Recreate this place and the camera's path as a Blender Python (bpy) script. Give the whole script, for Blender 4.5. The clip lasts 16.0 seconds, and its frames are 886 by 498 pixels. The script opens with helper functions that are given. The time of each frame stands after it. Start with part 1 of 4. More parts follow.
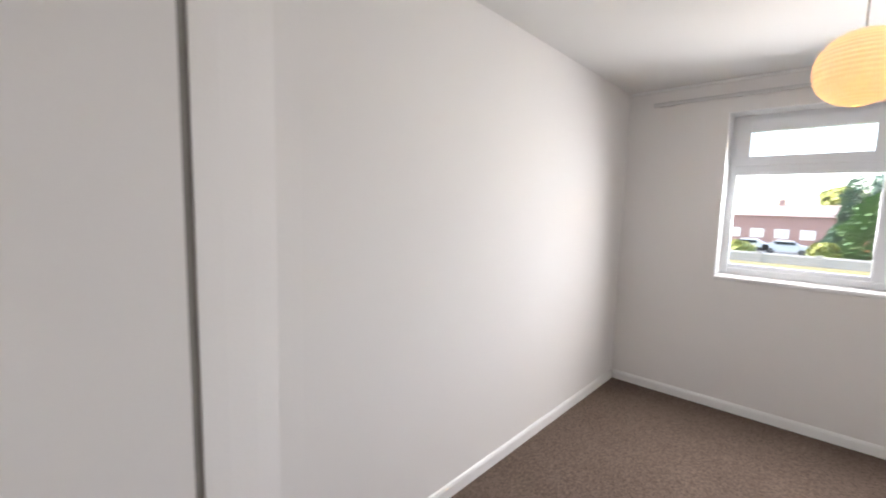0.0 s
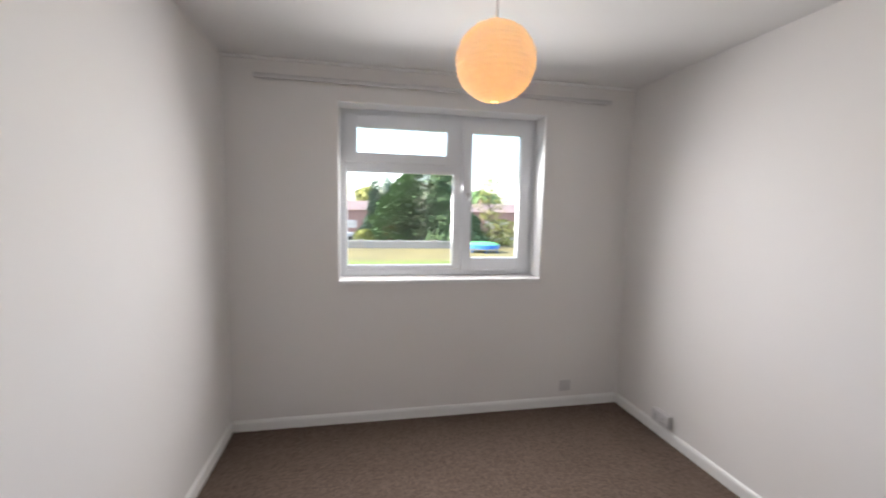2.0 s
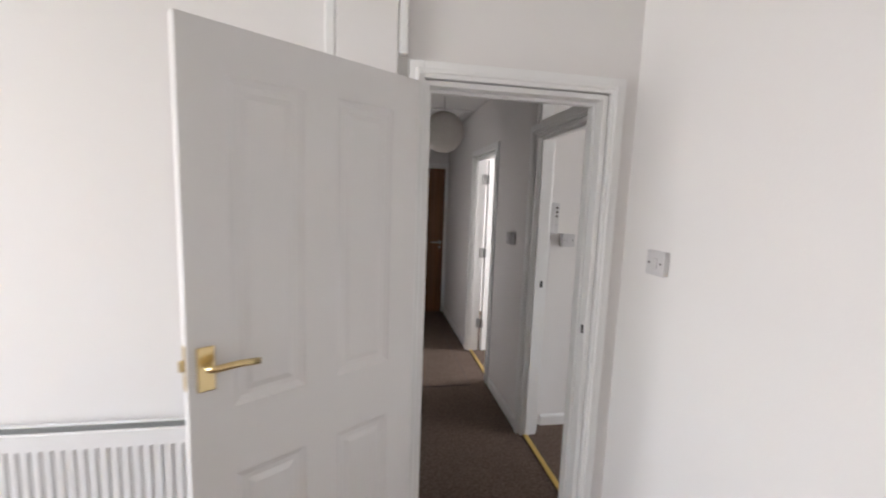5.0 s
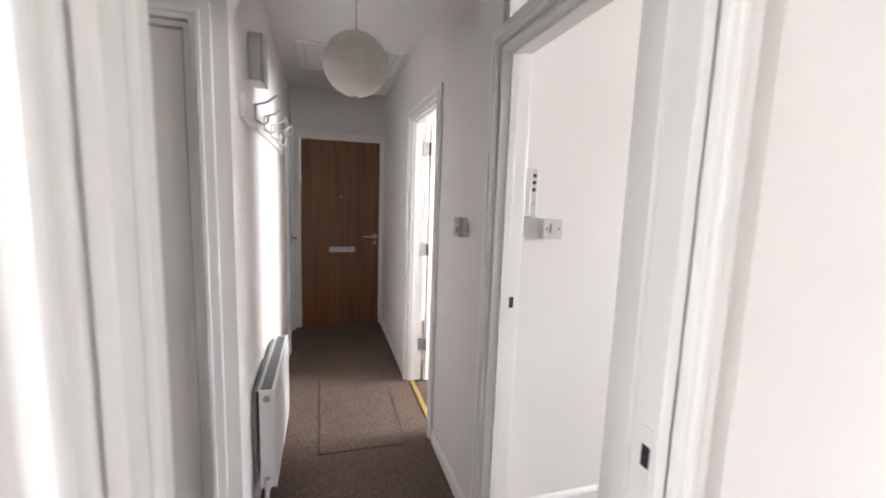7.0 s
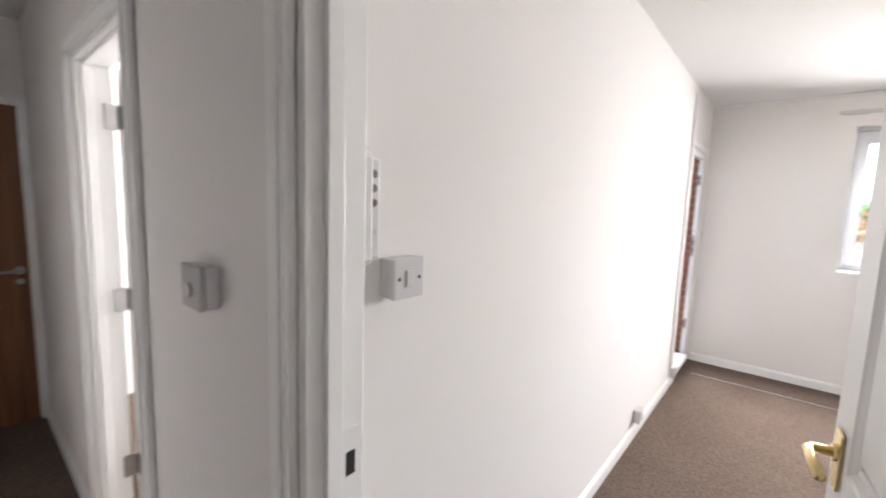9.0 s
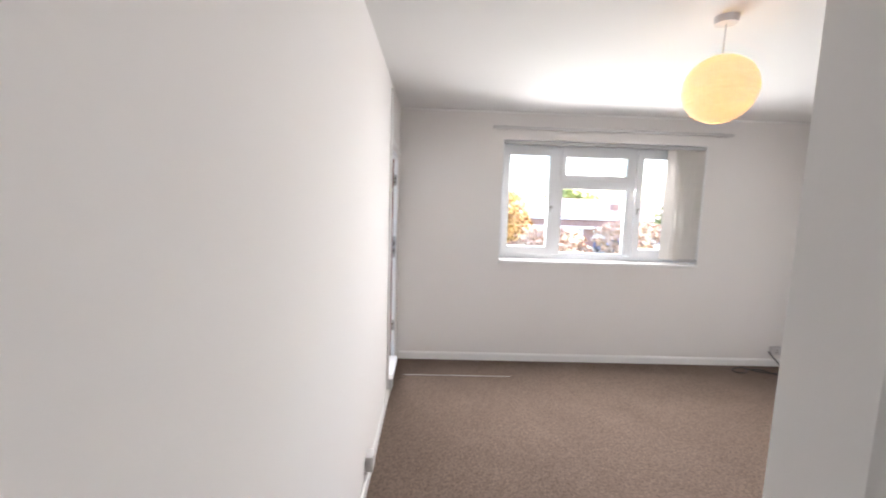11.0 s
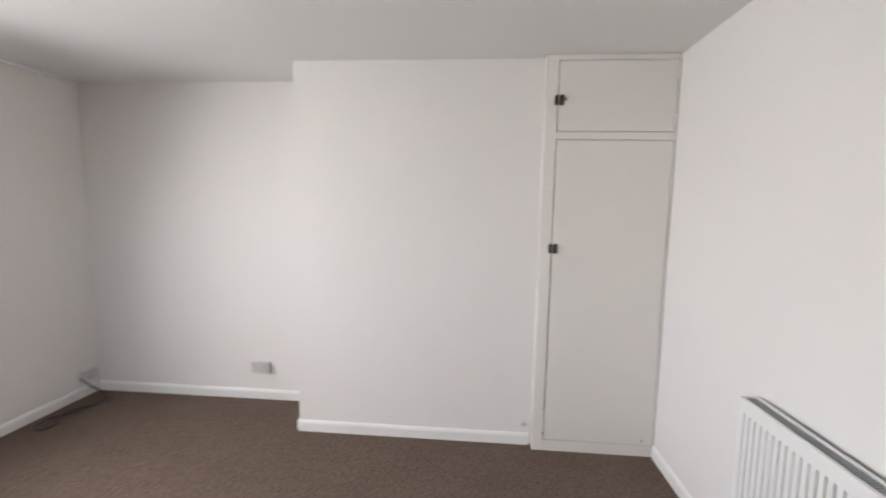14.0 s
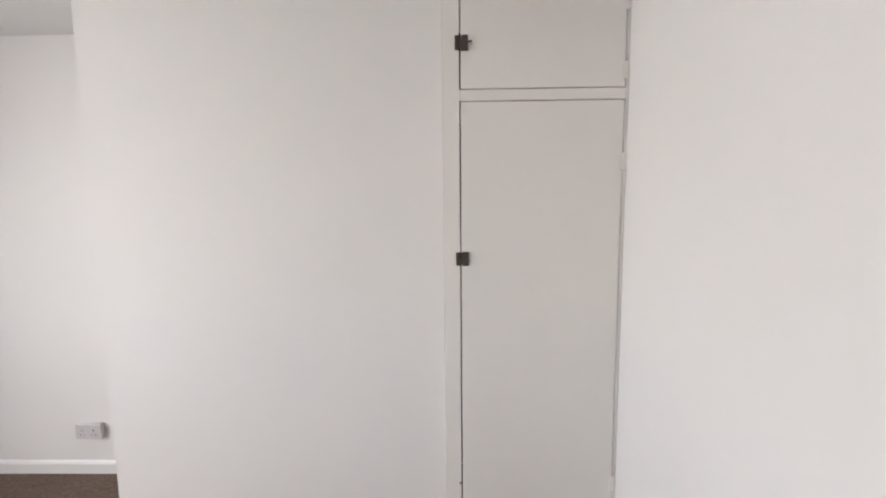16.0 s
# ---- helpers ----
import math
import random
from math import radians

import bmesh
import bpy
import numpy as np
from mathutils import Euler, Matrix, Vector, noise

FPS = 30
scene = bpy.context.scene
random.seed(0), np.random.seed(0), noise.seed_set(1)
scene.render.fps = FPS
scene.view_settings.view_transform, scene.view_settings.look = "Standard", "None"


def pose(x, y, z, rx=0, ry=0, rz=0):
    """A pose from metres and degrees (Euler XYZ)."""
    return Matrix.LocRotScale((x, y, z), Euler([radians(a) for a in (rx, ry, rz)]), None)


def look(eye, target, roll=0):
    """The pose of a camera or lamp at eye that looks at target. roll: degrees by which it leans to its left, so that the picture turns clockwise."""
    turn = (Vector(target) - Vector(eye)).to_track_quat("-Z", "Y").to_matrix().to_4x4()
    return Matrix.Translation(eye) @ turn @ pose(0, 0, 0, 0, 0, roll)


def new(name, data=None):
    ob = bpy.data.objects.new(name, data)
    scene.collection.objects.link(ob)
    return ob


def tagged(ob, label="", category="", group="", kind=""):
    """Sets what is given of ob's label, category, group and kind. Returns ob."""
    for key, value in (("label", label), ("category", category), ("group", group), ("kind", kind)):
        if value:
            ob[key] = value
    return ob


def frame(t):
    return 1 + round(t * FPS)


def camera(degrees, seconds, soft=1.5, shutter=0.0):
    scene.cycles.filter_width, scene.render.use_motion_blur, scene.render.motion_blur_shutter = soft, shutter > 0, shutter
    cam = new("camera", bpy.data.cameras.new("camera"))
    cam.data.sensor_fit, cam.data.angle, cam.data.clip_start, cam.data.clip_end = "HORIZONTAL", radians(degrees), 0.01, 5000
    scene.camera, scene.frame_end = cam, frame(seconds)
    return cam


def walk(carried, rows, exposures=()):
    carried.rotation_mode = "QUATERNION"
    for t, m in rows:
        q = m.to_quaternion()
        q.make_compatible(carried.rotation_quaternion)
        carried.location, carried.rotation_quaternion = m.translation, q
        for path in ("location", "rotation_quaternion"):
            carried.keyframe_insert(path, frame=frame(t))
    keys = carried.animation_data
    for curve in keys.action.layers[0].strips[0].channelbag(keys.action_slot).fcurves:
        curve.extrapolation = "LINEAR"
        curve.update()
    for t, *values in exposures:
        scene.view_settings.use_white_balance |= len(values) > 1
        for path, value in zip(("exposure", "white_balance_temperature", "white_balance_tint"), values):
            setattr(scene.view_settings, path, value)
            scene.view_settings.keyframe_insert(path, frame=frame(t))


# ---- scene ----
cam = camera(94.3, 16.0, soft=1.9, shutter=0.4)
PATH = [
    (0, (1.798, 0.526, 1.536), (0.344, -0.831, 1.322), 1.5),
    (0.5, (1.61, 0.368, 1.541), (-0.057, -0.718, 1.332), 0.8),
    (1, (1.439, 0.218, 1.545), (-0.419, -0.494, 1.342), 0.7),
    (1.5, (1.185, 0.088, 1.558), (-0.794, -0.114, 1.352), 0.9),
    (2, (0.996, 0.066, 1.56), (-0.955, 0.462, 1.368), 1.2),
    (2.5, (0.872, 0.065, 1.599), (-0.877, 1.015, 1.397), 1.6),
    (3, (0.865, 0.076, 1.587), (-0.512, 1.514, 1.401), 2.1),
    (3.5, (0.84, 0.059, 1.601), (-0.001, 1.865, 1.421), 2.8),
    (4, (0.978, 0.26, 1.58), (0.606, 2.216, 1.397), 2.6),
    (4.5, (1.163, 0.419, 1.584), (1.204, 2.408, 1.373), 2.5),
    (5, (1.39, 0.596, 1.6), (1.733, 2.551, 1.358), 2.1),
    (5.2, (1.469, 0.669, 1.605), (1.877, 2.609, 1.341), 2.0),
    (7.3, (1.812, 1.832, 1.47), (2.442, 3.713, 1.213), 2.0),
    (7.5, (1.836, 1.944, 1.488), (2.536, 3.801, 1.235), 2.1),
    (8, (1.904, 2.215, 1.498), (2.807, 3.985, 1.262), 3.0),
    (8.5, (1.992, 2.404, 1.493), (3.214, 3.972, 1.266), 3.1),
    (9, (2.078, 2.562, 1.519), (3.603, 3.835, 1.29), 2.0),
    (9.2, (2.117, 2.614, 1.513), (3.749, 3.749, 1.29), 1.4),
    (11.3, (2.85, 2.892, 1.618), (4.823, 2.645, 1.402), 2.3),
    (11.5, (2.918, 2.888, 1.605), (4.872, 2.514, 1.399), 2.5),
    (12, (3.215, 2.831, 1.642), (5.081, 2.137, 1.454), 2.2),
    (12.5, (3.447, 2.809, 1.595), (5.043, 1.617, 1.419), 2.5),
    (13, (3.587, 2.682, 1.581), (4.769, 1.077, 1.418), 2.1),
    (13.5, (3.68, 2.503, 1.572), (4.346, 0.625, 1.4), 1.6),
    (14, (3.691, 2.257, 1.585), (3.849, 0.274, 1.382), 1.0),
    (14.5, (3.626, 2.028, 1.581), (3.456, 0.05, 1.345), 0.2),
    (15, (3.56, 1.855, 1.586), (3.245, -0.103, 1.326), -0.5),
    (15.5, (3.417, 1.645, 1.602), (3.184, -0.326, 1.35), -0.9),
    (16, (3.262, 1.439, 1.567), (3.301, -0.55, 1.361), -0.6),
]
walk(cam, [(t, look(eye, target, roll)) for t, eye, target, roll in PATH],
     [(0, 3.15), (0.5, 2.85), (1.5, 2.75), (2.5, 2.55), (3.5, 2.85), (4.0, 3.2), (5, 3.45), (7.3, 4.38), (8.5, 4.22), (9, 4.05), (11.5, 3.45), (12.5, 3.1), (13.5, 2.95), (14.5, 3.17), (16, 3.12)])

# ---- world, daylight ----
world = bpy.data.worlds.new("world")
scene.world = world
world.use_nodes = True
wn = world.node_tree
sky = wn.nodes.new("ShaderNodeTexSky")
sky.sky_type = 'NISHITA'
sky.sun_disc = False
sky.sun_elevation = radians(38)
sky.sun_rotation = radians(180)
sky.dust_density = 2.0
sky.air_density = 1.0
sky.ozone_density = 1.0
wn.nodes["Background"].inputs["Strength"].default_value = 0.15
wn.links.new(sky.outputs["Color"], wn.nodes["Background"].inputs["Color"])

sun = new("sun", bpy.data.lights.new("sun", 'SUN'))
sun.data.energy = 2.0
sun.data.angle = radians(14)
sun.data.color = (1.0, 0.96, 0.9)
sun.matrix_world = look((1, -60, 48), (0, 0, 0))


def sky_lamp(name, eye, target, wide, high, power, spread, tint=(1.0, 0.972, 0.985)):
    """Stands in for the sky's light in an opening."""
    lamp = new(name, bpy.data.lights.new(name, 'AREA'))
    lamp.data.shape, lamp.data.size, lamp.data.size_y = 'RECTANGLE', wide, high
    lamp.data.energy, lamp.data.color = power, tint
    lamp.data.spread = radians(spread)
    lamp.matrix_world = look(eye, target)
    return lamp


sky_lamp("sky_window_bedroom", (-2.07, 0.665, 1.74), (0, 0.665, 0.96), 1.38, 0.90, 7.0, 140)
sky_lamp("sky_window_living", (7.0, 1.36, 1.74), (5, 1.30, 1.06), 1.6, 0.88, 8.3, 145)
sky_lamp("sky_doorway_balcony", (6.372, 3.235, 1.1), (5.3, 2.0, 0.5), 0.42, 1.75, 0.9, 110)
sky_lamp("sky_window_kitchen", (5.24, 4.2, 1.6), (2.0, 5.0, 1.0), 1.15, 1.1, 8.5, 170)


# ---- materials ----
def mat(name, rgb, rough=0.6, metal=0.0, vary=0.05, scale=8.0, bump=0.0, bump_scale=120.0, spec=0.5):
    m = bpy.data.materials.new(name)
    m.use_nodes = True
    n, l = m.node_tree.nodes, m.node_tree.links
    b = n["Principled BSDF"]
    b.inputs["Roughness"].default_value, b.inputs["Metallic"].default_value = rough, metal
    b.inputs["Specular IOR Level"].default_value = spec
    co = n.new("ShaderNodeTexCoord")
    big = n.new("ShaderNodeTexNoise")
    big.inputs["Scale"].default_value, big.inputs["Detail"].default_value = scale, 5
    l.new(co.outputs["Object"], big.inputs["Vector"])
    ramp = n.new("ShaderNodeMix")
    ramp.data_type = 'RGBA'
    lo = [max(0, c * (1 - vary * 1.5)) for c in rgb]
    hi = [min(1, c * (1 + vary)) for c in rgb]
    ramp.inputs["A"].default_value, ramp.inputs["B"].default_value = (*lo, 1), (*hi, 1)
    l.new(big.outputs["Fac"], ramp.inputs["Factor"])
    l.new(ramp.outputs["Result"], b.inputs["Base Color"])
    if bump:
        fine = n.new("ShaderNodeTexNoise")
        fine.inputs["Scale"].default_value, fine.inputs["Detail"].default_value = bump_scale, 4
        l.new(co.outputs["Object"], fine.inputs["Vector"])
        bp = n.new("ShaderNodeBump")
        bp.inputs["Strength"].default_value, bp.inputs["Distance"].default_value = bump, 0.004
        l.new(fine.outputs["Fac"], bp.inputs["Height"])
        l.new(bp.outputs["Normal"], b.inputs["Normal"])
    return m


def carpet_mat():
    m = mat("brown_cord_carpet", (0.155, 0.115, 0.093), 0.95, vary=0.12, scale=3.0, spec=0.1)
    n, l = m.node_tree.nodes, m.node_tree.links
    b = n["Principled BSDF"]
    co = n.new("ShaderNodeTexCoord")
    grain = n.new("ShaderNodeTexNoise")
    grain.inputs["Scale"].default_value, grain.inputs["Detail"].default_value = 170, 5
    l.new(co.outputs["Object"], grain.inputs["Vector"])
    rib = n.new("ShaderNodeTexWave")
    rib.inputs["Scale"].default_value, rib.inputs["Distortion"].default_value = 32, 2.5
    rib.inputs["Detail Scale"].default_value = 12
    l.new(co.outputs["Object"], rib.inputs["Vector"])
    mid = n.new("ShaderNodeTexNoise")
    mid.inputs["Scale"].default_value, mid.inputs["Detail"].default_value = 65, 4
    l.new(co.outputs["Object"], mid.inputs["Vector"])
    old = b.inputs["Base Color"].links[0].from_socket
    add = n.new("ShaderNodeMath")
    add.operation = 'ADD'
    l.new(grain.outputs["Fac"], add.inputs[0])
    l.new(mid.outputs["Fac"], add.inputs[1])
    rng = n.new("ShaderNodeMapRange")
    rng.inputs["From Min"].default_value, rng.inputs["From Max"].default_value = 0.66, 1.34
    rng.inputs["To Min"].default_value, rng.inputs["To Max"].default_value = 0.5, 1.5
    l.new(add.outputs[0], rng.inputs["Value"])
    mul = n.new("ShaderNodeMix")
    mul.data_type, mul.blend_type = 'RGBA', 'MULTIPLY'
    mul.inputs["Factor"].default_value = 1.0
    l.new(old, mul.inputs["A"])
    l.new(rng.outputs["Result"], mul.inputs["B"])
    l.new(mul.outputs["Result"], b.inputs["Base Color"])
    tot = n.new("ShaderNodeMath")
    tot.operation = 'ADD'
    l.new(grain.outputs["Fac"], tot.inputs[0])
    l.new(rib.outputs["Fac"], tot.inputs[1])
    bp = n.new("ShaderNodeBump")
    bp.inputs["Strength"].default_value, bp.inputs["Distance"].default_value = 0.4, 0.005
    l.new(tot.outputs[0], bp.inputs["Height"])
    l.new(bp.outputs["Normal"], b.inputs["Normal"])
    return m


def wood_mat(name, dark, light):
    m = mat(name, light, 0.4, vary=0.05)
    n, l = m.node_tree.nodes, m.node_tree.links
    b = n["Principled BSDF"]
    co = n.new("ShaderNodeTexCoord")
    mp = n.new("ShaderNodeMapping")
    mp.inputs["Scale"].default_value = (14, 14, 0.5)
    l.new(co.outputs["Object"], mp.inputs["Vector"])
    g = n.new("ShaderNodeTexNoise")
    g.inputs["Scale"].default_value, g.inputs["Detail"].default_value = 1.6, 8
    g.inputs["Distortion"].default_value = 0.6
    l.new(mp.outputs["Vector"], g.inputs["Vector"])
    r = n.new("ShaderNodeValToRGB")
    r.color_ramp.elements[0].position, r.color_ramp.elements[1].position = 0.32, 0.68
    r.color_ramp.elements[0].color, r.color_ramp.elements[1].color = (*dark, 1), (*light, 1)
    l.new(g.outputs["Fac"], r.inputs["Fac"])
    l.new(r.outputs["Color"], b.inputs["Base Color"])
    return m


def leaf_mat(name, a, c):
    m = bpy.data.materials.new(name)
    m.use_nodes = True
    n, l = m.node_tree.nodes, m.node_tree.links
    b = n["Principled BSDF"]
    b.inputs["Roughness"].default_value = 0.7
    g = n.new("ShaderNodeNewGeometry")
    mx = n.new("ShaderNodeMix")
    mx.data_type = 'RGBA'
    mx.inputs["A"].default_value, mx.inputs["B"].default_value = (*a, 1), (*c, 1)
    l.new(g.outputs["Random Per Island"], mx.inputs["Factor"])
    l.new(mx.outputs["Result"], b.inputs["Base Color"])
    return m


def paper_mat():
    m = bpy.data.materials.new("shade_paper")
    m.use_nodes = True
    n, l = m.node_tree.nodes, m.node_tree.links
    n.remove(n["Principled BSDF"])
    co = n.new("ShaderNodeTexCoord")
    no = n.new("ShaderNodeTexNoise")
    no.inputs["Scale"].default_value = 30
    l.new(co.outputs["Object"], no.inputs["Vector"])
    mx = n.new("ShaderNodeMix")
    mx.data_type = 'RGBA'
    mx.inputs["A"].default_value, mx.inputs["B"].default_value = (0.74, 0.71, 0.66, 1), (0.82, 0.8, 0.76, 1)
    l.new(no.outputs["Fac"], mx.inputs["Factor"])
    d, t, s = n.new("ShaderNodeBsdfDiffuse"), n.new("ShaderNodeBsdfTranslucent"), n.new("ShaderNodeMixShader")
    l.new(mx.outputs["Result"], d.inputs["Color"])
    l.new(mx.outputs["Result"], t.inputs["Color"])
    s.inputs["Fac"].default_value = 0.13
    l.new(d.outputs[0], s.inputs[1])
    l.new(t.outputs[0], s.inputs[2])
    l.new(s.outputs[0], n["Material Output"].inputs["Surface"])
    return m


def glass_mat():
    m = bpy.data.materials.new("window_glass")
    m.use_nodes = True
    n, l = m.node_tree.nodes, m.node_tree.links
    n.remove(n["Principled BSDF"])
    tr, gl, mx, fr = (n.new("ShaderNodeBsdfTransparent"), n.new("ShaderNodeBsdfGlossy"),
                      n.new("ShaderNodeMixShader"), n.new("ShaderNodeFresnel"))
    tr.inputs["Color"].default_value = (0.97, 0.98, 0.98, 1)
    gl.inputs["Roughness"].default_value = 0.02
    l.new(fr.outputs[0], mx.inputs["Fac"])
    l.new(tr.outputs[0], mx.inputs[1])
    l.new(gl.outputs[0], mx.inputs[2])
    l.new(mx.outputs[0], n["Material Output"].inputs["Surface"])
    return m


WALL = mat("matt_white_emulsion", (0.81, 0.79, 0.775), 0.85, vary=0.015, scale=1.3, bump=0.10, bump_scale=90, spec=0.2)
CEIL = mat("ceiling_paint", (0.80, 0.795, 0.785), 0.9, vary=0.02, scale=1.1, bump=0.12, bump_scale=60, spec=0.2)
GLOSS = mat("white_gloss_paint", (0.86, 0.86, 0.85), 0.32, vary=0.02, scale=4, bump=0.03, bump_scale=40)
DOORPAINT = mat("door_satin_paint", (0.78, 0.77, 0.76), 0.4, vary=0.02, scale=5, bump=0.06, bump_scale=70)
CREAM = mat("cupboard_paint", (0.80, 0.775, 0.745), 0.5, vary=0.02, scale=3, bump=0.05, bump_scale=60)
UPVC = mat("white_upvc", (0.82, 0.84, 0.87), 0.35, vary=0.01)
SILL = mat("window_board_paint", (0.84, 0.84, 0.84), 0.6, vary=0.02, scale=5, spec=0.3)
RADW = mat("radiator_enamel", (0.82, 0.82, 0.815), 0.3, vary=0.01)
GREY = mat("grey_grille", (0.32, 0.34, 0.34), 0.5, vary=0.05)
PLASTIC = mat("white_plastic", (0.62, 0.61, 0.61), 0.35, vary=0.02)
GREY_SHADED_PLASTIC = mat("grey_and_shaded_plastic", (0.50, 0.49, 0.49), 0.45, vary=0.03)
BRASS = mat("polished_brass", (0.78, 0.62, 0.33), 0.22, 1.0, vary=0.05)
STEEL = mat("worn_steel", (0.42, 0.42, 0.42), 0.35, 1.0, vary=0.12, scale=40)
DARKMETAL = mat("dark_bronze", (0.10, 0.085, 0.075), 0.45, 0.7, vary=0.2, scale=60)
BLACK = mat("black_rubber", (0.02, 0.02, 0.022), 0.5, vary=0.2)
SHADOWGAP = mat("gap_shadow_grey", (0.27, 0.255, 0.24), 0.7, vary=0.1)
CARPET = carpet_mat()
OAK = wood_mat("oak_veneer", (0.13, 0.050, 0.018), (0.22, 0.092, 0.034))
PAPER = paper_mat()
GLASS = glass_mat()
BLIND = mat("blind_fabric", (0.72, 0.69, 0.65), 0.9, vary=0.03, scale=20, bump=0.15, bump_scale=300)
BRICK = mat("red_brick", (0.24, 0.085, 0.055), 0.85, vary=0.3, scale=14, bump=0.5, bump_scale=90)
MORTAR = mat("mortar", (0.30, 0.27, 0.24), 0.95, vary=0.15, scale=20)
RENDER_GREY = mat("grey_concrete", (0.36, 0.35, 0.33), 0.9, vary=0.12, scale=5)
GOLDTRIM = mat("gold_threshold", (0.75, 0.55, 0.18), 0.35, 1.0, vary=0.1)
COPPER = mat("painted_pipe", (0.78, 0.77, 0.75), 0.4, vary=0.03)


# ---- helpers for shapes ----
def B(bm, x0, x1, y0, y1, z0, z1):
    v = [bm.verts.new((x, y, z)) for x in (x0, x1) for y in (y0, y1) for z in (z0, z1)]
    for f in ((0, 1, 3, 2), (4, 6, 7, 5), (0, 4, 5, 1), (2, 3, 7, 6), (0, 2, 6, 4), (1, 5, 7, 3)):
        bm.faces.new([v[i] for i in f])
    return v


def boxes(*specs, bevel=0.0):
    bm = bmesh.new()
    for s in specs:
        B(bm, *s)
    bmesh.ops.recalc_face_normals(bm, faces=bm.faces[:])
    if bevel:
        bmesh.ops.bevel(bm, geom=bm.edges[:], offset=bevel, segments=2, affect='EDGES', profile=0.5)
    return bm


def cyl(p, q, r, r2=None, seg=16, bm=None):
    bm = bm or bmesh.new()
    p, q = Vector(p), Vector(q)
    d = q - p
    m = Matrix.Translation((p + q) / 2) @ d.to_track_quat('Z', 'Y').to_matrix().to_4x4()
    bmesh.ops.create_cone(bm, cap_ends=True, segments=seg, radius1=r, radius2=r if r2 is None else r2, depth=d.length, matrix=m)
    return bm


def tube(points, r, seg=8, bm=None):
    """A round cord through the points."""
    bm = bm or bmesh.new()
    pts = [Vector(p) for p in points]
    rings = []
    for i, p in enumerate(pts):
        d = (pts[min(i + 1, len(pts) - 1)] - pts[max(i - 1, 0)]).normalized()
        a = d.orthogonal().normalized() if not rings else (last - d * last.dot(d)).normalized()
        last = a
        b = d.cross(a)
        rings.append([bm.verts.new(p + r * (math.cos(2 * math.pi * k / seg) * a + math.sin(2 * math.pi * k / seg) * b)) for k in range(seg)])
    for u, v in zip(rings, rings[1:]):
        for k in range(seg):
            bm.faces.new((u[k], u[(k + 1) % seg], v[(k + 1) % seg], v[k]))
    bm.faces.new(rings[0][::-1])
    bm.faces.new(rings[-1])
    bmesh.ops.recalc_face_normals(bm, faces=bm.faces[:])
    return bm


def mesh_ob(name, bm, material, smooth=False):
    me = bpy.data.meshes.new(name)
    bm.to_mesh(me)
    bm.free()
    me.materials.append(material)
    if smooth:
        for p in me.polygons:
            p.use_smooth = True
    return new(name, me)


def part(name, bm, material, parent, label="", smooth=False):
    ob = mesh_ob(name, bm, material, smooth)
    ob.parent = parent
    if label:
        ob["label"] = label
    return ob


def thing(name, label, category, m=None, group=""):
    ob = new(name)
    ob.empty_display_size = 0.05
    if m is not None:
        ob.matrix_basis = m
    return tagged(ob, label, category, group)


def structure(name, bm, material, label, category):
    return tagged(mesh_ob(name, bm, material), label, category, kind="structure")


# ---- shell ----
H = 2.5
structure("floor", boxes((-2.3, 7.1, -1.0, 6.5, -0.12, 0.012)), CARPET, "brown ribbed cord carpet laid wall to wall", "floor")
structure("floor_bedroom", boxes((-1.889, 2.409, -0.751, 2.119, 0.0, 0.027), (1.59, 2.265, 2.119, 2.18, 0.0, 0.027), (-1.889, 1.43, -0.789, -0.751, 0.0, 0.027)), CARPET, "brown cord carpet on thick underlay in the bedroom", "floor")
structure("ceiling", boxes((-2.3, 7.1, -1.0, 3.5, H, H + 0.15), (-2.3, 5.3, 3.5, 6.5, H, H + 0.15)), CEIL, "plain white painted ceiling with faint roller texture", "ceiling")
structure("wall_west", boxes((-2.19, -1.89, -0.99, -0.08, 0, H), (-2.19, -1.89, 1.41, 2.24, 0, H),
                             (-2.19, -1.89, -0.08, 1.41, 0, 1.055), (-2.19, -1.89, -0.08, 1.41, 2.265, H)),
          WALL, "off-white painted bedroom window wall", "wall")


def south_wall():
    """Flat plaster that swells out towards a boarded panel."""
    bm = bmesh.new()
    prof = [(-1.89, -0.79), (1.10, -0.79), (1.19, -0.787), (1.27, -0.774), (1.36, -0.762), (1.435, -0.755), (1.435, -0.79), (1.462, -0.79), (1.462, -0.752), (2.41, -0.752)]
    prof += [(2.41, -0.93), (-1.89, -0.93)]
    lo, hi = [bm.verts.new((x, y, 0)) for x, y in prof], [bm.verts.new((x, y, H)) for x, y in prof]
    k = len(prof)
    for i in range(k):
        bm.faces.new((lo[i], lo[(i + 1) % k], hi[(i + 1) % k], hi[i]))
    bm.faces.new(lo)
    bm.faces.new(hi[::-1])
    bmesh.ops.recalc_face_normals(bm, faces=bm.faces[:])
    return bm


structure("wall_south_bedroom", south_wall(), WALL, "white painted bedroom wall swelling towards a boarded panel", "wall")
# the joint's shadow line, put in as a dark grey strip
structure("trim_panel_gap", boxes((1.436, 1.461, -0.789, -0.7615, 0, H)), SHADOWGAP, "grey vertical strip painting the shadow line in the wall panel joint", "trim")
structure("wall_bedroom_door", boxes((-1.89, 1.55, 2.12, 2.24, 0, H), (2.30, 2.41, 2.12, 2.24, 0, H), (1.55, 2.30, 2.12, 2.24, 2.03, H)),
          WALL, "white painted wall with the bedroom doorway", "wall")
structure("trim_pipe_boxing", boxes((1.262, 1.47, 2.085, 2.1195, 0, H), bevel=0.004), WALL, "white boxed-in pipe run beside the door", "trim")
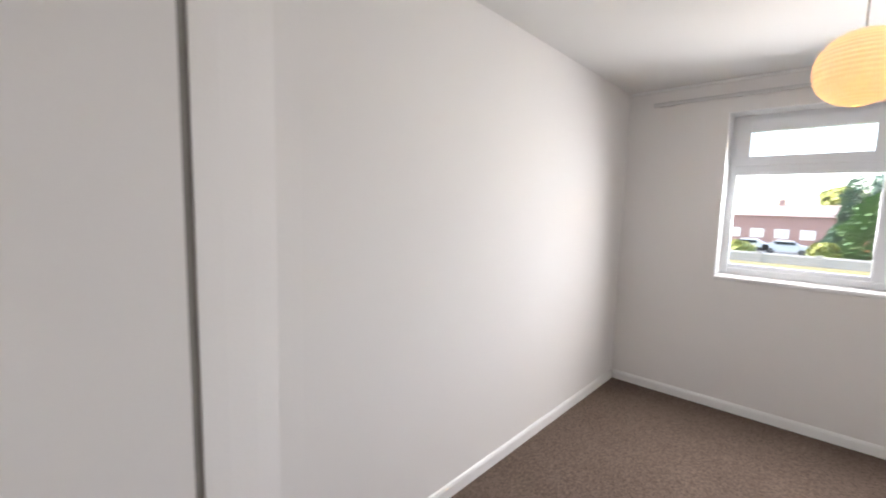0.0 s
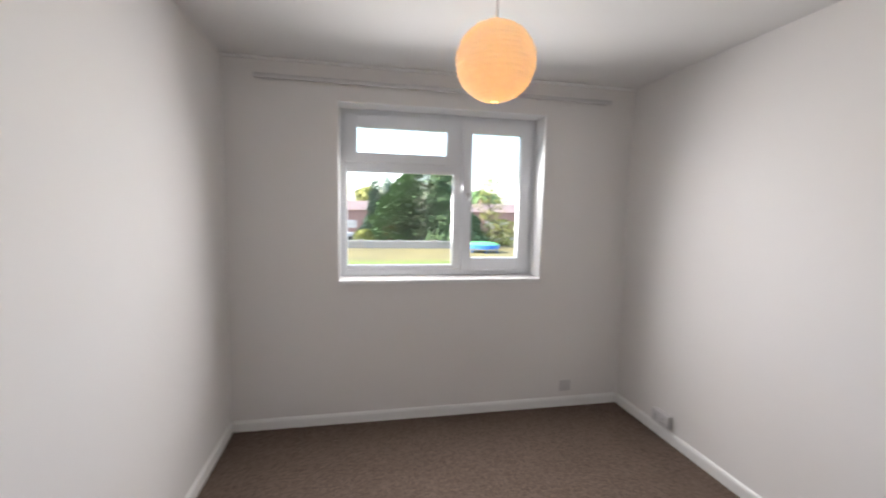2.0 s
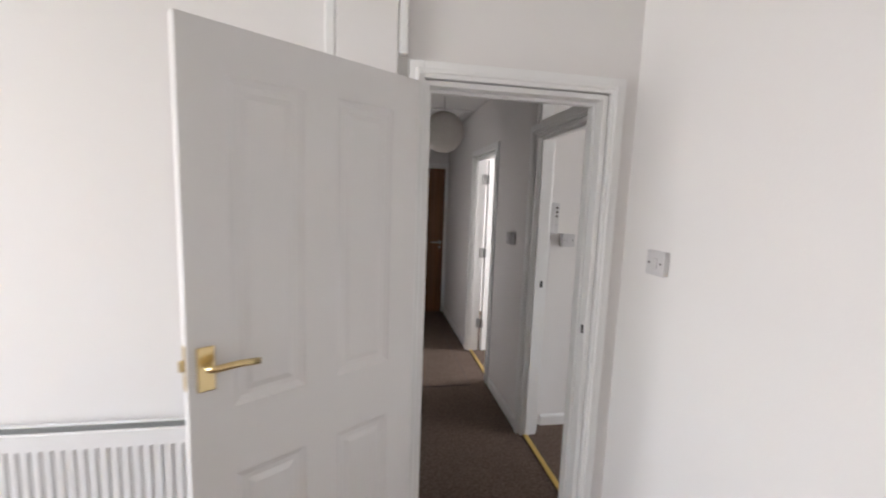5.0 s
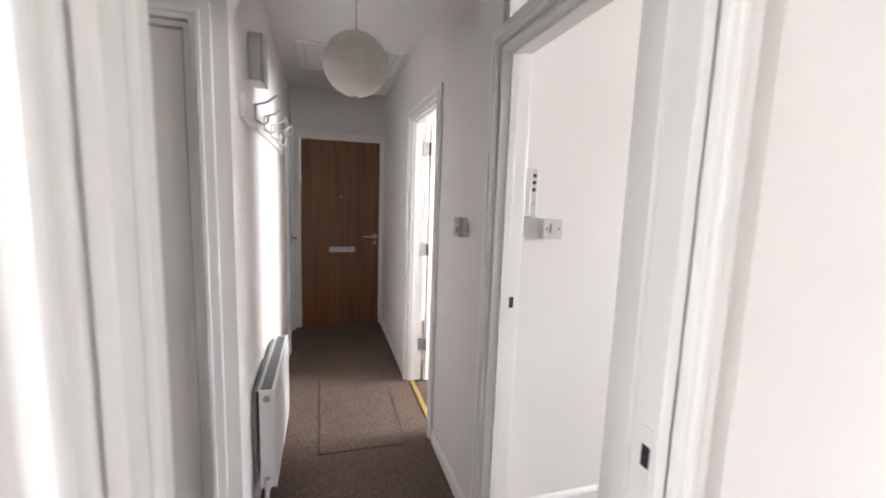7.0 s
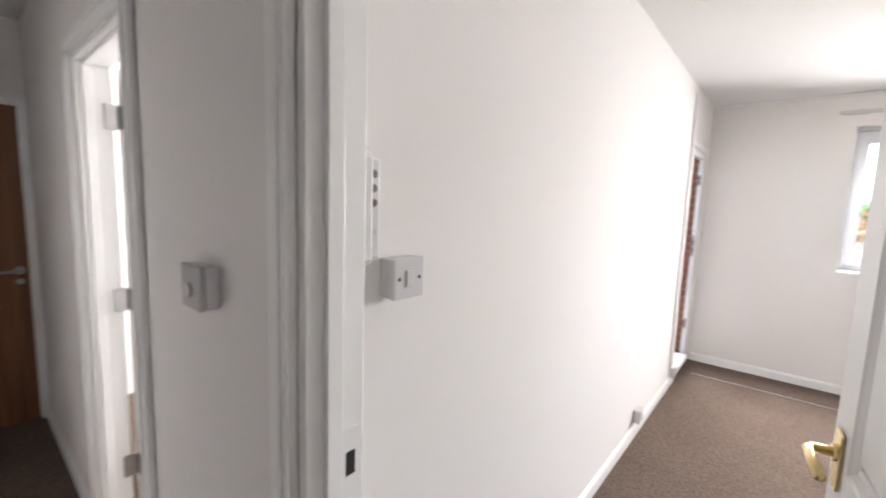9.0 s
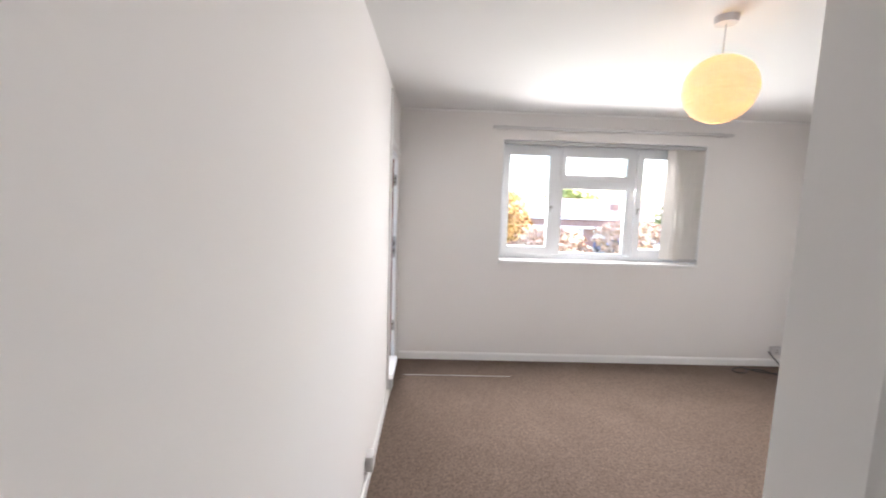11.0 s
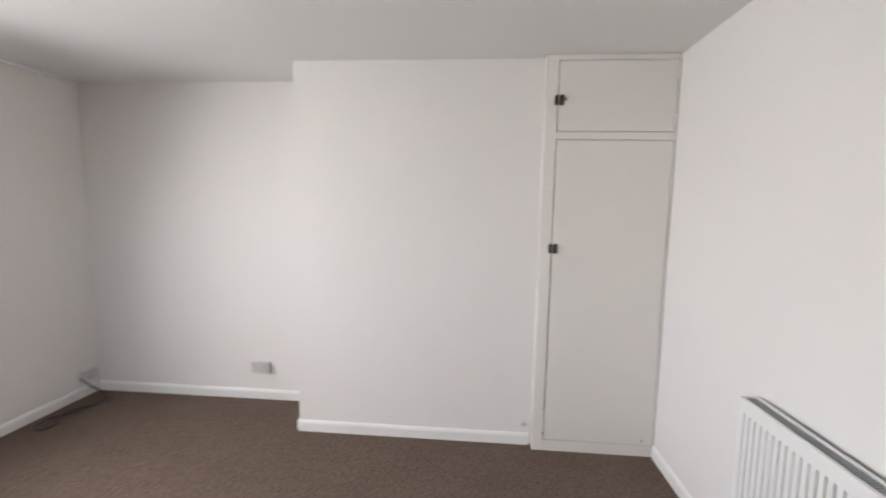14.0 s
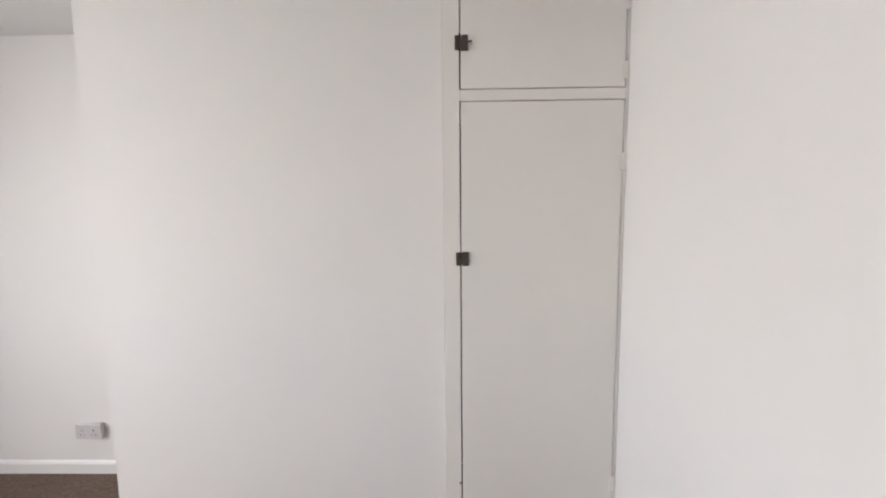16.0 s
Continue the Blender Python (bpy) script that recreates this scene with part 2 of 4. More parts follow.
structure("trim_boxing_bead", boxes((1.225, 1.258, 2.095, 2.1195, 0, H), (1.474, 1.503, 2.075, 2.1195, 2.09, H), bevel=0.004), GLOSS, "white glossy beads beside the pipe boxing", "trim")
PX = (2.41, 2.52)
structure("wall_partition", boxes((*PX, -1.0, 2.31, 0, H), (*PX, 3.13, 3.93, 0, H), (*PX, 4.73, 6.2, 0, H), (*PX, 3.93, 4.73, 2.03, H),
                                  (*PX, 2.31, 3.13, 2.44, H)), WALL, "white painted partition with two doorways", "wall")
structure("wall_lobby_west", boxes((0.38, 0.48, 2.24, 3.3, 0, H)), WALL, "plain white wall closing the lobby", "wall")
structure("wall_lobby_door", boxes((0.38, 0.56, 3.3, 3.4, 0, H), (1.37, 1.47, 3.3, 3.4, 0, H), (0.56, 1.37, 3.3, 3.4, 2.03, H)), WALL, "white wall round the lobby door", "wall")
structure("wall_hall_left", boxes((1.37, 1.47, 3.4, 5.48, 0, H), (1.37, 1.47, 6.12, 6.2, 0, H), (1.37, 1.47, 5.48, 6.12, 2.03, H)), WALL, "white painted hall wall above the radiator", "wall")
structure("wall_hall_end", boxes((1.2, 1.53, 6.2, 6.32, 0, H), (2.395, 2.6, 6.2, 6.32, 0, H), (1.53, 2.395, 6.2, 6.32, 2.02, H)), WALL, "white hall end wall round the front door", "wall")
structure("wall_closet", boxes((0.9, 1.0, 5.2, 6.2, 0, H)), WALL, "plain white wall behind the hall cupboard", "wall")
structure("wall_living_north", boxes((2.52, 6.10, 3.22, 3.36, 0, H), (6.66, 7.1, 3.22, 3.36, 0, H), (6.10, 6.66, 3.22, 3.36, 2.03, H), (6.10, 6.66, 3.22, 3.36, -0.05, 0.07)),
          WALL, "white painted living room wall with the balcony doorway", "wall")
structure("wall_living_east", boxes((6.82, 7.10, -1.0, 0.19, 0, H), (6.82, 7.10, 2.22, 3.22, 0, H), (6.82, 7.10, 0.19, 2.22, 0, 1.055), (6.82, 7.10, 0.19, 2.22, 2.245, H)),
          WALL, "off-white painted living room window wall", "wall")
structure("wall_living_south", boxes((2.52, 6.82, -1.0, -0.825, 0, H)), WALL, "white painted alcove wall", "wall")
structure("wall_chimney_breast", boxes((3.295, 4.89, -0.825, -0.40, 0, H)), WALL, "white plastered chimney breast", "wall")
structure("wall_kitchen_north", boxes((2.6, 5.3, 6.2, 6.32, 0, H)), WALL, "plain white kitchen wall", "wall")
structure("wall_kitchen_east", boxes((5.2, 5.3, 3.36, 3.6, 0, H), (5.2, 5.3, 4.8, 6.2, 0, H), (5.2, 5.3, 3.6, 4.8, 0, 1.0), (5.2, 5.3, 3.6, 4.8, 2.2, H)), WALL, "plain white kitchen wall with a window opening", "wall")


def skirting(x0, y0, x1, y1, lift=0.0, label="white gloss painted skirting board"):
    """A board of 90 mm along the wall line; the room lies to the left of the way from first to second point."""
    d = Vector((x1 - x0, y1 - y0, 0))
    n = Vector((-d.y, d.x, 0)).normalized()
    bm = bmesh.new()
    prof = [(0.002, 0.0), (0.017, 0.0), (0.017, 0.072), (0.012, 0.084), (0.006, 0.09), (0.002, 0.09)]
    ends = []
    for p in (Vector((x0, y0, 0)), Vector((x1, y1, 0))):
        ends.append([bm.verts.new(p + n * a + Vector((0, 0, b + lift if b else 0))) for a, b in prof])
    k = len(prof)
    for i in range(k):
        bm.faces.new((ends[0][i], ends[0][(i + 1) % k], ends[1][(i + 1) % k], ends[1][i]))
    bm.faces.new(ends[0])
    bm.faces.new(ends[1][::-1])
    bmesh.ops.recalc_face_normals(bm, faces=bm.faces[:])
    return structure("baseboard", bm, GLOSS, label, "skirting")


for run in ((-1.89, 2.10, -1.89, -0.77, 0.012), (-1.87, -0.79, 1.10, -0.79, 0.012), (1.22, 2.12, -1.87, 2.12, 0.012), (1.503, 2.12, 1.22, 2.12, 0.012),
            (2.41, -0.75, 2.41, 2.10, 0.012), (2.41, 3.205, 2.41, 3.86), (2.41, 4.80, 2.41, 6.19), (1.47, 5.43, 1.47, 3.41),
            (6.82, -0.805, 6.82, 3.20), (4.91, -0.825, 6.80, -0.825), (3.31, -0.40, 4.89, -0.40), (4.89, -0.40, 4.89, -0.80),
            (2.52, 2.26, 2.52, -0.33), (6.09, 3.22, 2.60, 3.22)):
    skirting(*run)


def architrave(name, axis, face, a, b, top, out, wide=0.062, deep=0.02):
    """Moulded frame round an opening on one wall face: axis along which it runs, face, from a to b, out: which way it stands proud."""
    lo, hi = sorted((face + out * 0.002, face + out * deep))
    lo2, hi2 = sorted((face + out * 0.002, face + out * (deep + 0.007)))
    spec = [(a - wide, a - 0.004, 0, top + wide), (b + 0.004, b + wide, 0, top + wide), (a - 0.004, b + 0.004, top + 0.004, top + wide)]
    bead = [(a - wide * 0.55, a - wide * 0.3, 0, top + wide * 0.55), (b + wide * 0.3, b + wide * 0.55, 0, top + wide * 0.55), (a - wide * 0.3, b + wide * 0.3, top + wide * 0.3, top + wide * 0.55)]
    if axis == 'x':
        sp = [(u, v, lo, hi, z0, z1) for u, v, z0, z1 in spec] + [(u, v, lo2, hi2, z0, z1) for u, v, z0, z1 in bead]
    else:
        sp = [(lo, hi, u, v, z0, z1) for u, v, z0, z1 in spec] + [(lo2, hi2, u, v, z0, z1) for u, v, z0, z1 in bead]
    return structure(name, boxes(*sp, bevel=0.003), GLOSS, "white gloss moulded architrave round a doorway", "architrave")


def lining(name, axis, f0, f1, a, b, top, stop=None):
    """Door lining through a wall from face f0 to f1, with a planted stop."""
    t = 0.018
    sp = [(a - 0.004, a + t, 0, top), (b - t, b + 0.004, 0, top), (a + t, b - t, top - t, top + 0.002)]
    s0, s1 = stop or (f0 + 0.045, f0 + 0.075)
    st = [(a + t, a + t + 0.012, 0, top - t), (b - t - 0.012, b - t, 0, top - t), (a + t + 0.012, b - t - 0.012, top - t - 0.012, top - t)]
    if axis == 'x':
        al = [(u, v, f0, f1, z0, z1) for u, v, z0, z1 in sp] + [(u, v, s0, s1, z0, z1) for u, v, z0, z1 in st]
    else:
        al = [(f0, f1, u, v, z0, z1) for u, v, z0, z1 in sp] + [(s0, s1, u, v, z0, z1) for u, v, z0, z1 in st]
    return structure(name, boxes(*al, bevel=0.002), GLOSS, "white gloss door lining with a planted stop", "door frame")


architrave("trim_bedroom_door_inner", 'x', 2.12, 1.57, 2.285, 2.02, -1)
architrave("trim_bedroom_door_outer", 'x', 2.24, 1.57, 2.285, 2.02, 1)
lining("trim_bedroom_lining", 'x', 2.119, 2.241, 1.57, 2.285, 2.02, (2.17, 2.20))
architrave("trim_living_door_outer", 'y', 2.41, 2.332, 3.12, 2.02, -1)
architrave("trim_living_door_inner", 'y', 2.52, 2.332, 3.12, 2.02, 1)
lining("trim_living_lining", 'y', 2.409, 2.521, 2.332, 3.12, 2.02, (2.44, 2.47))
structure("trim_transom", boxes((2.425, 2.505, 2.312, 3.128, 2.086, 2.11), (2.425, 2.505, 2.312, 3.128, 2.42, 2.44), (2.425, 2.505, 2.312, 2.335, 2.11, 2.42), (2.425, 2.505, 3.105, 3.128, 2.11, 2.42), bevel=0.002),
          GLOSS, "white painted fanlight frame above the doorway", "fanlight")
architrave("trim_kitchen_door", 'y', 2.41, 3.95, 4.71, 2.02, -1)
lining("trim_kitchen_lining", 'y', 2.409, 2.521, 3.95, 4.71, 2.02, (2.43, 2.46))
architrave("trim_lobby_door", 'x', 3.30, 0.58, 1.35, 2.02, -1, wide=0.07)
lining("trim_lobby_lining", 'x', 3.299, 3.401, 0.58, 1.35, 2.02, (3.35, 3.38))
architrave("trim_hall_cupboard", 'y', 1.47, 5.50, 6.10, 2.02, 1)
architrave("trim_front_door", 'x', 6.20, 1.55, 2.375, 2.01, -1, wide=0.065)
for y0, y1 in ((2.352, 3.10), (3.97, 4.69)):
    structure("trim_threshold", boxes((2.43, 2.462, y0, y1, 0.012, 0.021), bevel=0.003), GOLDTRIM, "gold coloured metal carpet threshold strip", "threshold strip")
structure("trim_ceiling_bead_bedroom", boxes((-1.888, -1.868, -0.78, 2.11, 2.482, 2.499), bevel=0.003), GLOSS, "thin white bead below the ceiling", "trim")
structure("trim_ceiling_bead_living", boxes((6.798, 6.818, -0.81, 3.21, 2.482, 2.499), bevel=0.003), GLOSS, "thin white bead below the ceiling", "trim")


# ---- windows ----
def window(name, label, face, out, y0, y1, z0, z1, bars, panes, depth=0.19):
    """A white plastic window set back in the wall. bars, panes: (y0, y1, z0, z1)."""
    w = tagged(new(name), label, "window", kind="structure")
    a, b = sorted((face + out * depth, face + out * (depth + 0.06)))
    t = 0.05
    part("window_frame", boxes((a, b, y0, y0 + t, z0, z1), (a, b, y1 - t, y1, z0, z1), (a, b, y0 + t, y1 - t, z0, z0 + t), (a, b, y0 + t, y1 - t, z1 - t, z1), bevel=0.005), UPVC, w)
    for bar in bars:
        part("mullion", boxes((a, b, *bar), bevel=0.004), UPVC, w)
    for p in panes:
        py0, py1, pz0, pz1, sash = p
        # the cell between frame and mullions that this pane sits in
        cy0 = max([y0 + t] + [q[1] for q in bars if q[1] <= py0 + 0.01 and q[2] < pz1 and q[3] > pz0])
        cy1 = min([y1 - t] + [q[0] for q in bars if q[0] >= py1 - 0.01 and q[2] < pz1 and q[3] > pz0])
        cz0 = max([z0 + t] + [q[3] for q in bars if q[3] <= pz0 + 0.01 and q[0] < py1 and q[1] > py0])
        cz1 = min([z1 - t] + [q[2] for q in bars if q[2] >= pz1 - 0.01 and q[0] < py1 and q[1] > py0])
        o = 0.008 if sash else 0.003
        cy0, cy1, cz0, cz1 = cy0 - o, cy1 + o, cz0 - o, cz1 + o
        near, far = (depth - 0.022, depth + 0.04) if sash else (depth + 0.006, depth + 0.045)
        c, d = sorted((face + out * near, face + out * far))
        part("sash" if sash else "glazing_bead", boxes((c, d, cy0, py0, cz0, cz1), (c, d, py1, cy1, cz0, cz1), (c, d, py0, py1, cz0, pz0), (c, d, py0, py1, pz1, cz1), bevel=0.002), UPVC, w)
        g = face + out * (depth + 0.02)
        gl = part("pane", boxes((g - 0.002, g + 0.002, py0 - 0.004, py1 + 0.004, pz0 - 0.004, pz1 + 0.004)), GLASS, w)
        gl.visible_shadow = False
    c, d = sorted((face - out * 0.012, face + out * depth))
    part("window_sill", boxes((c, d, y0 - 0.0, y1 + 0.0, z0 - 0.028, z0 - 0.002), bevel=0.004), SILL, w, "white painted window board")
    r0, r1 = sorted((face + out * 0.001, face + out * depth))
    part("reveal", boxes((r0, r1, y0 - 0.003, y0 + 0.006, z0, z1), (r0, r1, y1 - 0.006, y1 + 0.003, z0, z1), (r0, r1, y0 + 0.006, y1 - 0.006, z1 - 0.006, z1 + 0.003)), SILL, w)
    return w


def window_handle(w, x, y, z, out, up=-1):
    h = part("handle", boxes((x - out * 0.012, x, y - 0.012, y + 0.012, z - 0.03, z + 0.03) if out > 0 else (x, x + 0.012, y - 0.012, y + 0.012, z - 0.03, z + 0.03), bevel=0.003), STEEL, w, "metal window handle")
    part("lever", tube([(x - out * 0.016, y, z), (x - out * 0.036, y, z + up * 0.025), (x - out * 0.03, y, z + up * 0.12)], 0.007), UPVC, h)


w1 = window("window_1", "white plastic window with a top opener and side casement", -1.89, -1, -0.08, 1.41, 1.055, 2.265,
            [(0.765, 0.835, 1.105, 2.215), (-0.03, 0.765, 1.835, 1.895)],
            [(0.045, 0.70, 1.955, 2.135, 0.055), (-0.025, 0.76, 1.135, 1.82, 0), (0.90, 1.285, 1.19, 2.135, 0.062)])
window_handle(w1, -2.055, 0.868, 1.66, -1)
w2 = window("window_2", "wide white plastic window with two casements and a fanlight", 6.82, 1, 0.19, 2.22, 1.055, 2.245,
            [(0.79, 0.86, 1.105, 2.195), (1.575, 1.645, 1.105, 2.195), (0.86, 1.575, 1.815, 1.875)],
            [(0.30, 0.73, 1.185, 2.115, 0.058), (0.90, 1.535, 1.93, 2.11, 0.05), (0.885, 1.55, 1.125, 1.79, 0), (1.705, 2.11, 1.185, 2.115, 0.058)])
window_handle(w2, 6.985, 0.765, 1.58, 1)
window_handle(w2, 6.985, 1.672, 1.58, 1)


def curtain_rail(x, inward, y0, y1, z):
    r = thing("curtain_rail", "white plastic curtain track with small brackets above the window", "curtain rail")
    part("track", boxes((x - 0.009, x + 0.009, y0, y1, z - 0.014, z + 0.014), bevel=0.005), PLASTIC, r)
    n = 6
    for i in range(n):
        y = y0 + 0.12 + (y1 - y0 - 0.24) * i / (n - 1)
        a, b = sorted((x - inward * 0.009, x - inward * 0.038))
        part("bracket", boxes((a, b, y - 0.014, y + 0.014, z - 0.012, z + 0.022), bevel=0.003), PLASTIC, r)
    for i in range(14):
        y = y0 + 0.05 + (i % 7) * 0.017 + (y1 - y0 - 0.2) * (i // 7)
        part("glider", cyl((x, y, z - 0.026), (x, y, z - 0.012), 0.004, seg=8), PLASTIC, r)
    return r


curtain_rail(-1.85, 1, -0.59, 1.90, 2.375)
curtain_rail(6.78, -1, -0.02, 2.33, 2.345)


def vertical_blind():
    b = thing("vertical_blind", "beige vertical blind drawn back to one side of the window", "blind")
    part("head_rail", boxes((6.835, 6.875, 0.20, 2.20, 2.20, 2.232), bevel=0.003), STEEL, b, "thin aluminium head rail")
    for i in range(12):
        y = 0.225 + i * 0.026
        s = part("slat", boxes((-0.044, 0.044, -0.0012, 0.0012, 1.10, 2.20)), BLIND, b)
        s.matrix_basis = pose(6.875 + 0.004 * (i % 2), y, 0, 0, 0, 38 + 5 * (i % 3))
    for i in range(4):
        w = part("slat_weight", boxes((-0.046, 0.046, -0.003, 0.003, 1.085, 1.112)), GREY_SHADED_PLASTIC, b)
        w.matrix_basis = pose(6.862, 0.225 + i * 0.05, 0, 0, 0, 42)
    part("chain", tube([(6.85, 0.46, 2.19), (6.848, 0.465, 1.6), (6.85, 0.46, 1.2)], 0.002), PLASTIC, b)
    return b


vertical_blind()


# ---- doors ----
def lever_handle(parent, y, side, x, material=BRASS, toward=1, z=1.0):
    """Lever on a backplate on the leaf's face y; the lever points along +x times toward."""
    a, b = sorted((y, y + side * 0.008))
    h = part("handle", boxes((x - 0.021, x + 0.021, a, b, z - 0.072, z + 0.046), bevel=0.004), material, parent, "polished brass lever handle" if material is BRASS else "steel lever handle")
    part("lever", tube([(x, y + side * 0.006, z), (x, y + side * 0.045, z), (x + toward * 0.012, y + side * 0.052, z), (x + toward * 0.06, y + side * 0.054, z + 0.002), (x + toward * 0.115, y + side * 0.05, z - 0.004)], 0.0095, 12), material, h, smooth=True)
    part("rose", cyl((x, y + side * 0.004, z), (x, y + side * 0.014, z), 0.017), material, h)


def panel_door(name, label, wide, m, material=None, hinges=(0.24, 1.0, 1.74)):
    """Four-panel leaf, hinge edge at x = 0, free edge at x = wide."""
    material = material or DOORPAINT
    d = tagged(new(name), label, "door", kind="structure")
    d.matrix_basis = m
    T, z0, z1 = 0.02, 0.018, 1.997
    s, mid = 0.105, 0.10
    rails = ((z0, 0.235), (0.835, 1.03), (z1 - 0.115, z1))
    cx = wide / 2
    fr = [(0, s, -T, T, z0, z1), (wide - s, wide, -T, T, z0, z1)]
    fr += [(s, wide - s, -T, T, a, b) for a, b in rails]
    fr += [(cx - mid / 2, cx + mid / 2, -T, T, rails[0][1], rails[1][0]), (cx - mid / 2, cx + mid / 2, -T, T, rails[1][1], rails[2][0])]
    part("leaf", boxes(*fr), material, d)
    for a, b in ((s, cx - mid / 2), (cx + mid / 2, wide - s)):
        for c, e in ((rails[0][1], rails[1][0]), (rails[1][1], rails[2][0])):
            bm = bmesh.new()
            for side in (-1, 1):
                ring = []
                for inset, depth in ((0, T), (0.006, T - 0.004), (0.020, T - 0.010), (0.034, T - 0.010), (0.052, T - 0.004)):
                    ring.append([bm.verts.new((x, side * depth, z)) for x, z in ((a + inset, c + inset), (b - inset, c + inset), (b - inset, e - inset), (a + inset, e - inset))])
                for u, v in zip(ring, ring[1:]):
                    for k in range(4):
                        bm.faces.new((u[k], u[(k + 1) % 4], v[(k + 1) % 4], v[k]))
                bm.faces.new(ring[-1])
            bmesh.ops.recalc_face_normals(bm, faces=bm.faces[:])
            part("panel", bm, material, d)
    for z in hinges:
        part("hinge", boxes((-0.008, 0.0, -0.034, 0.012, z - 0.045, z + 0.045), bevel=0.002), STEEL, d, "steel butt hinge")
    return d


ang = math.degrees(math.atan2(-0.42, -0.628))
d1 = panel_door("door_1", "open white four-panel bedroom door with a brass lever", 0.715, pose(1.531, 2.066, 0, 0, 0, ang))
for sd in (-1, 1):
    lever_handle(d1, sd * 0.02, sd, 0.674, toward=-1, z=1.165)
part("latch", boxes((0.715, 0.718, -0.011, 0.011, 1.10, 1.215), bevel=0.001), BRASS, d1, "brass latch plate")
part("latch_bolt", boxes((0.717, 0.729, -0.007, 0.007, 1.15, 1.178), bevel=0.003), BRASS, d1)
d2 = panel_door("door_2", "open white four-panel living room door with a brass lever", 0.71, pose(2.535, 2.335, 0, 0, 0, 7.2))
for sd in (-1, 1):
    lever_handle(d2, sd * 0.02, sd, 0.652, toward=-1, z=1.05)
part("latch", boxes((0.71, 0.714, -0.012, 0.012, 0.97, 1.11), bevel=0.001), BRASS, d2, "brass latch plate")
d3 = panel_door("door_3", "closed cream-white panelled lobby door", 0.726, pose(1.328, 3.325, 0, 0, 0, 180), material=CREAM)
lever_handle(d3, 0.02, 1, 0.668, toward=-1)
d4 = panel_door("door_4", "open white panelled kitchen door", 0.72, pose(2.545, 4.675, 0, 0, 0, 12), hinges=(0.31, 1.06, 1.81))
for hz in (0.31, 1.06, 1.81):
    plate = part("hinge_leaf", boxes((2.492, 2.538, 4.6855, 4.6915, hz - 0.05, hz + 0.05), bevel=0.0015), STEEL, d4, "steel butt hinge leaf")
    plate.matrix_basis = d4.matrix_basis.inverted()
d5 = panel_door("door_5", "closed white panelled hall cupboard door", 0.575, pose(1.446, 5.512, 0, 0, 0, 90), hinges=(0.43, 1.12, 1.88))
lever_handle(d5, -0.02, -1, 0.52, STEEL, toward=-1)

d6 = tagged(new("door_6"), "closed oak veneer front door with steel fittings", "front door", kind="structure")
part("leaf", boxes((1.555, 2.37, 6.215, 6.26, 0.006, 2.005), bevel=0.002), OAK, d6)
part("letter_plate", boxes((1.84, 2.11, 6.206, 6.216, 0.825, 0.885), bevel=0.004), STEEL, d6, "steel letter plate")
part("letter_flap", boxes((1.86, 2.09, 6.200, 6.207, 0.836, 0.876), bevel=0.003), STEEL, d6)
part("spyhole", cyl((1.965, 6.204, 1.42), (1.965, 6.216, 1.42), 0.010), STEEL, d6)
part("handle_rose", cyl((2.325, 6.205, 1.0), (2.325, 6.216, 1.0), 0.026), STEEL, d6)
part("lever", tube([(2.325, 6.206, 1.0), (2.325, 6.165, 1.0), (2.31, 6.16, 1.0), (2.20, 6.162, 1.0)], 0.009, 12), STEEL, d6, smooth=True)
part("cylinder_lock", cyl((2.325, 6.203, 0.93), (2.325, 6.216, 0.93), 0.018), STEEL, d6)
part("frame", boxes((1.531, 1.553, 6.205, 6.29, 0, 2.019), (2.372, 2.394, 6.205, 6.29, 0, 2.019), (1.553, 2.372, 6.205, 6.29, 2.006, 2.019)), GLOSS, d6)
structure("trim_strike_plate", boxes((2.264, 2.2665, 2.126, 2.150, 1.02, 1.13), bevel=0.0008), GLOSS, "painted strike plate on the door lining", "strike plate")
structure("trim_strike_hole", boxes((2.2625, 2.2645, 2.130, 2.146, 1.065, 1.10)), BLACK, "dark latch hole of the strike plate", "strike plate")
structure("trim_strike_plate_living", boxes((2.474, 2.51, 3.0995, 3.1015, 1.005, 1.13), bevel=0.0008), GLOSS, "painted strike plate on the door lining", "strike plate")
structure("trim_strike_hole_living", boxes((2.483, 2.501, 3.0978, 3.0994, 1.045, 1.088)), BLACK, "dark latch hole of the strike plate", "strike plate")

structure("trim_balcony_bead", boxes((5.912, 5.948, 3.203, 3.2185, 0.1, 2.44), bevel=0.003), GLOSS, "white painted upright bead beside the balcony doorway", "trim")
structure("trim_balcony_head", boxes((5.95, 6.72, 3.2, 3.2185, 2.04, 2.085), bevel=0.003), GLOSS, "white painted head trim over the balcony doorway", "trim")
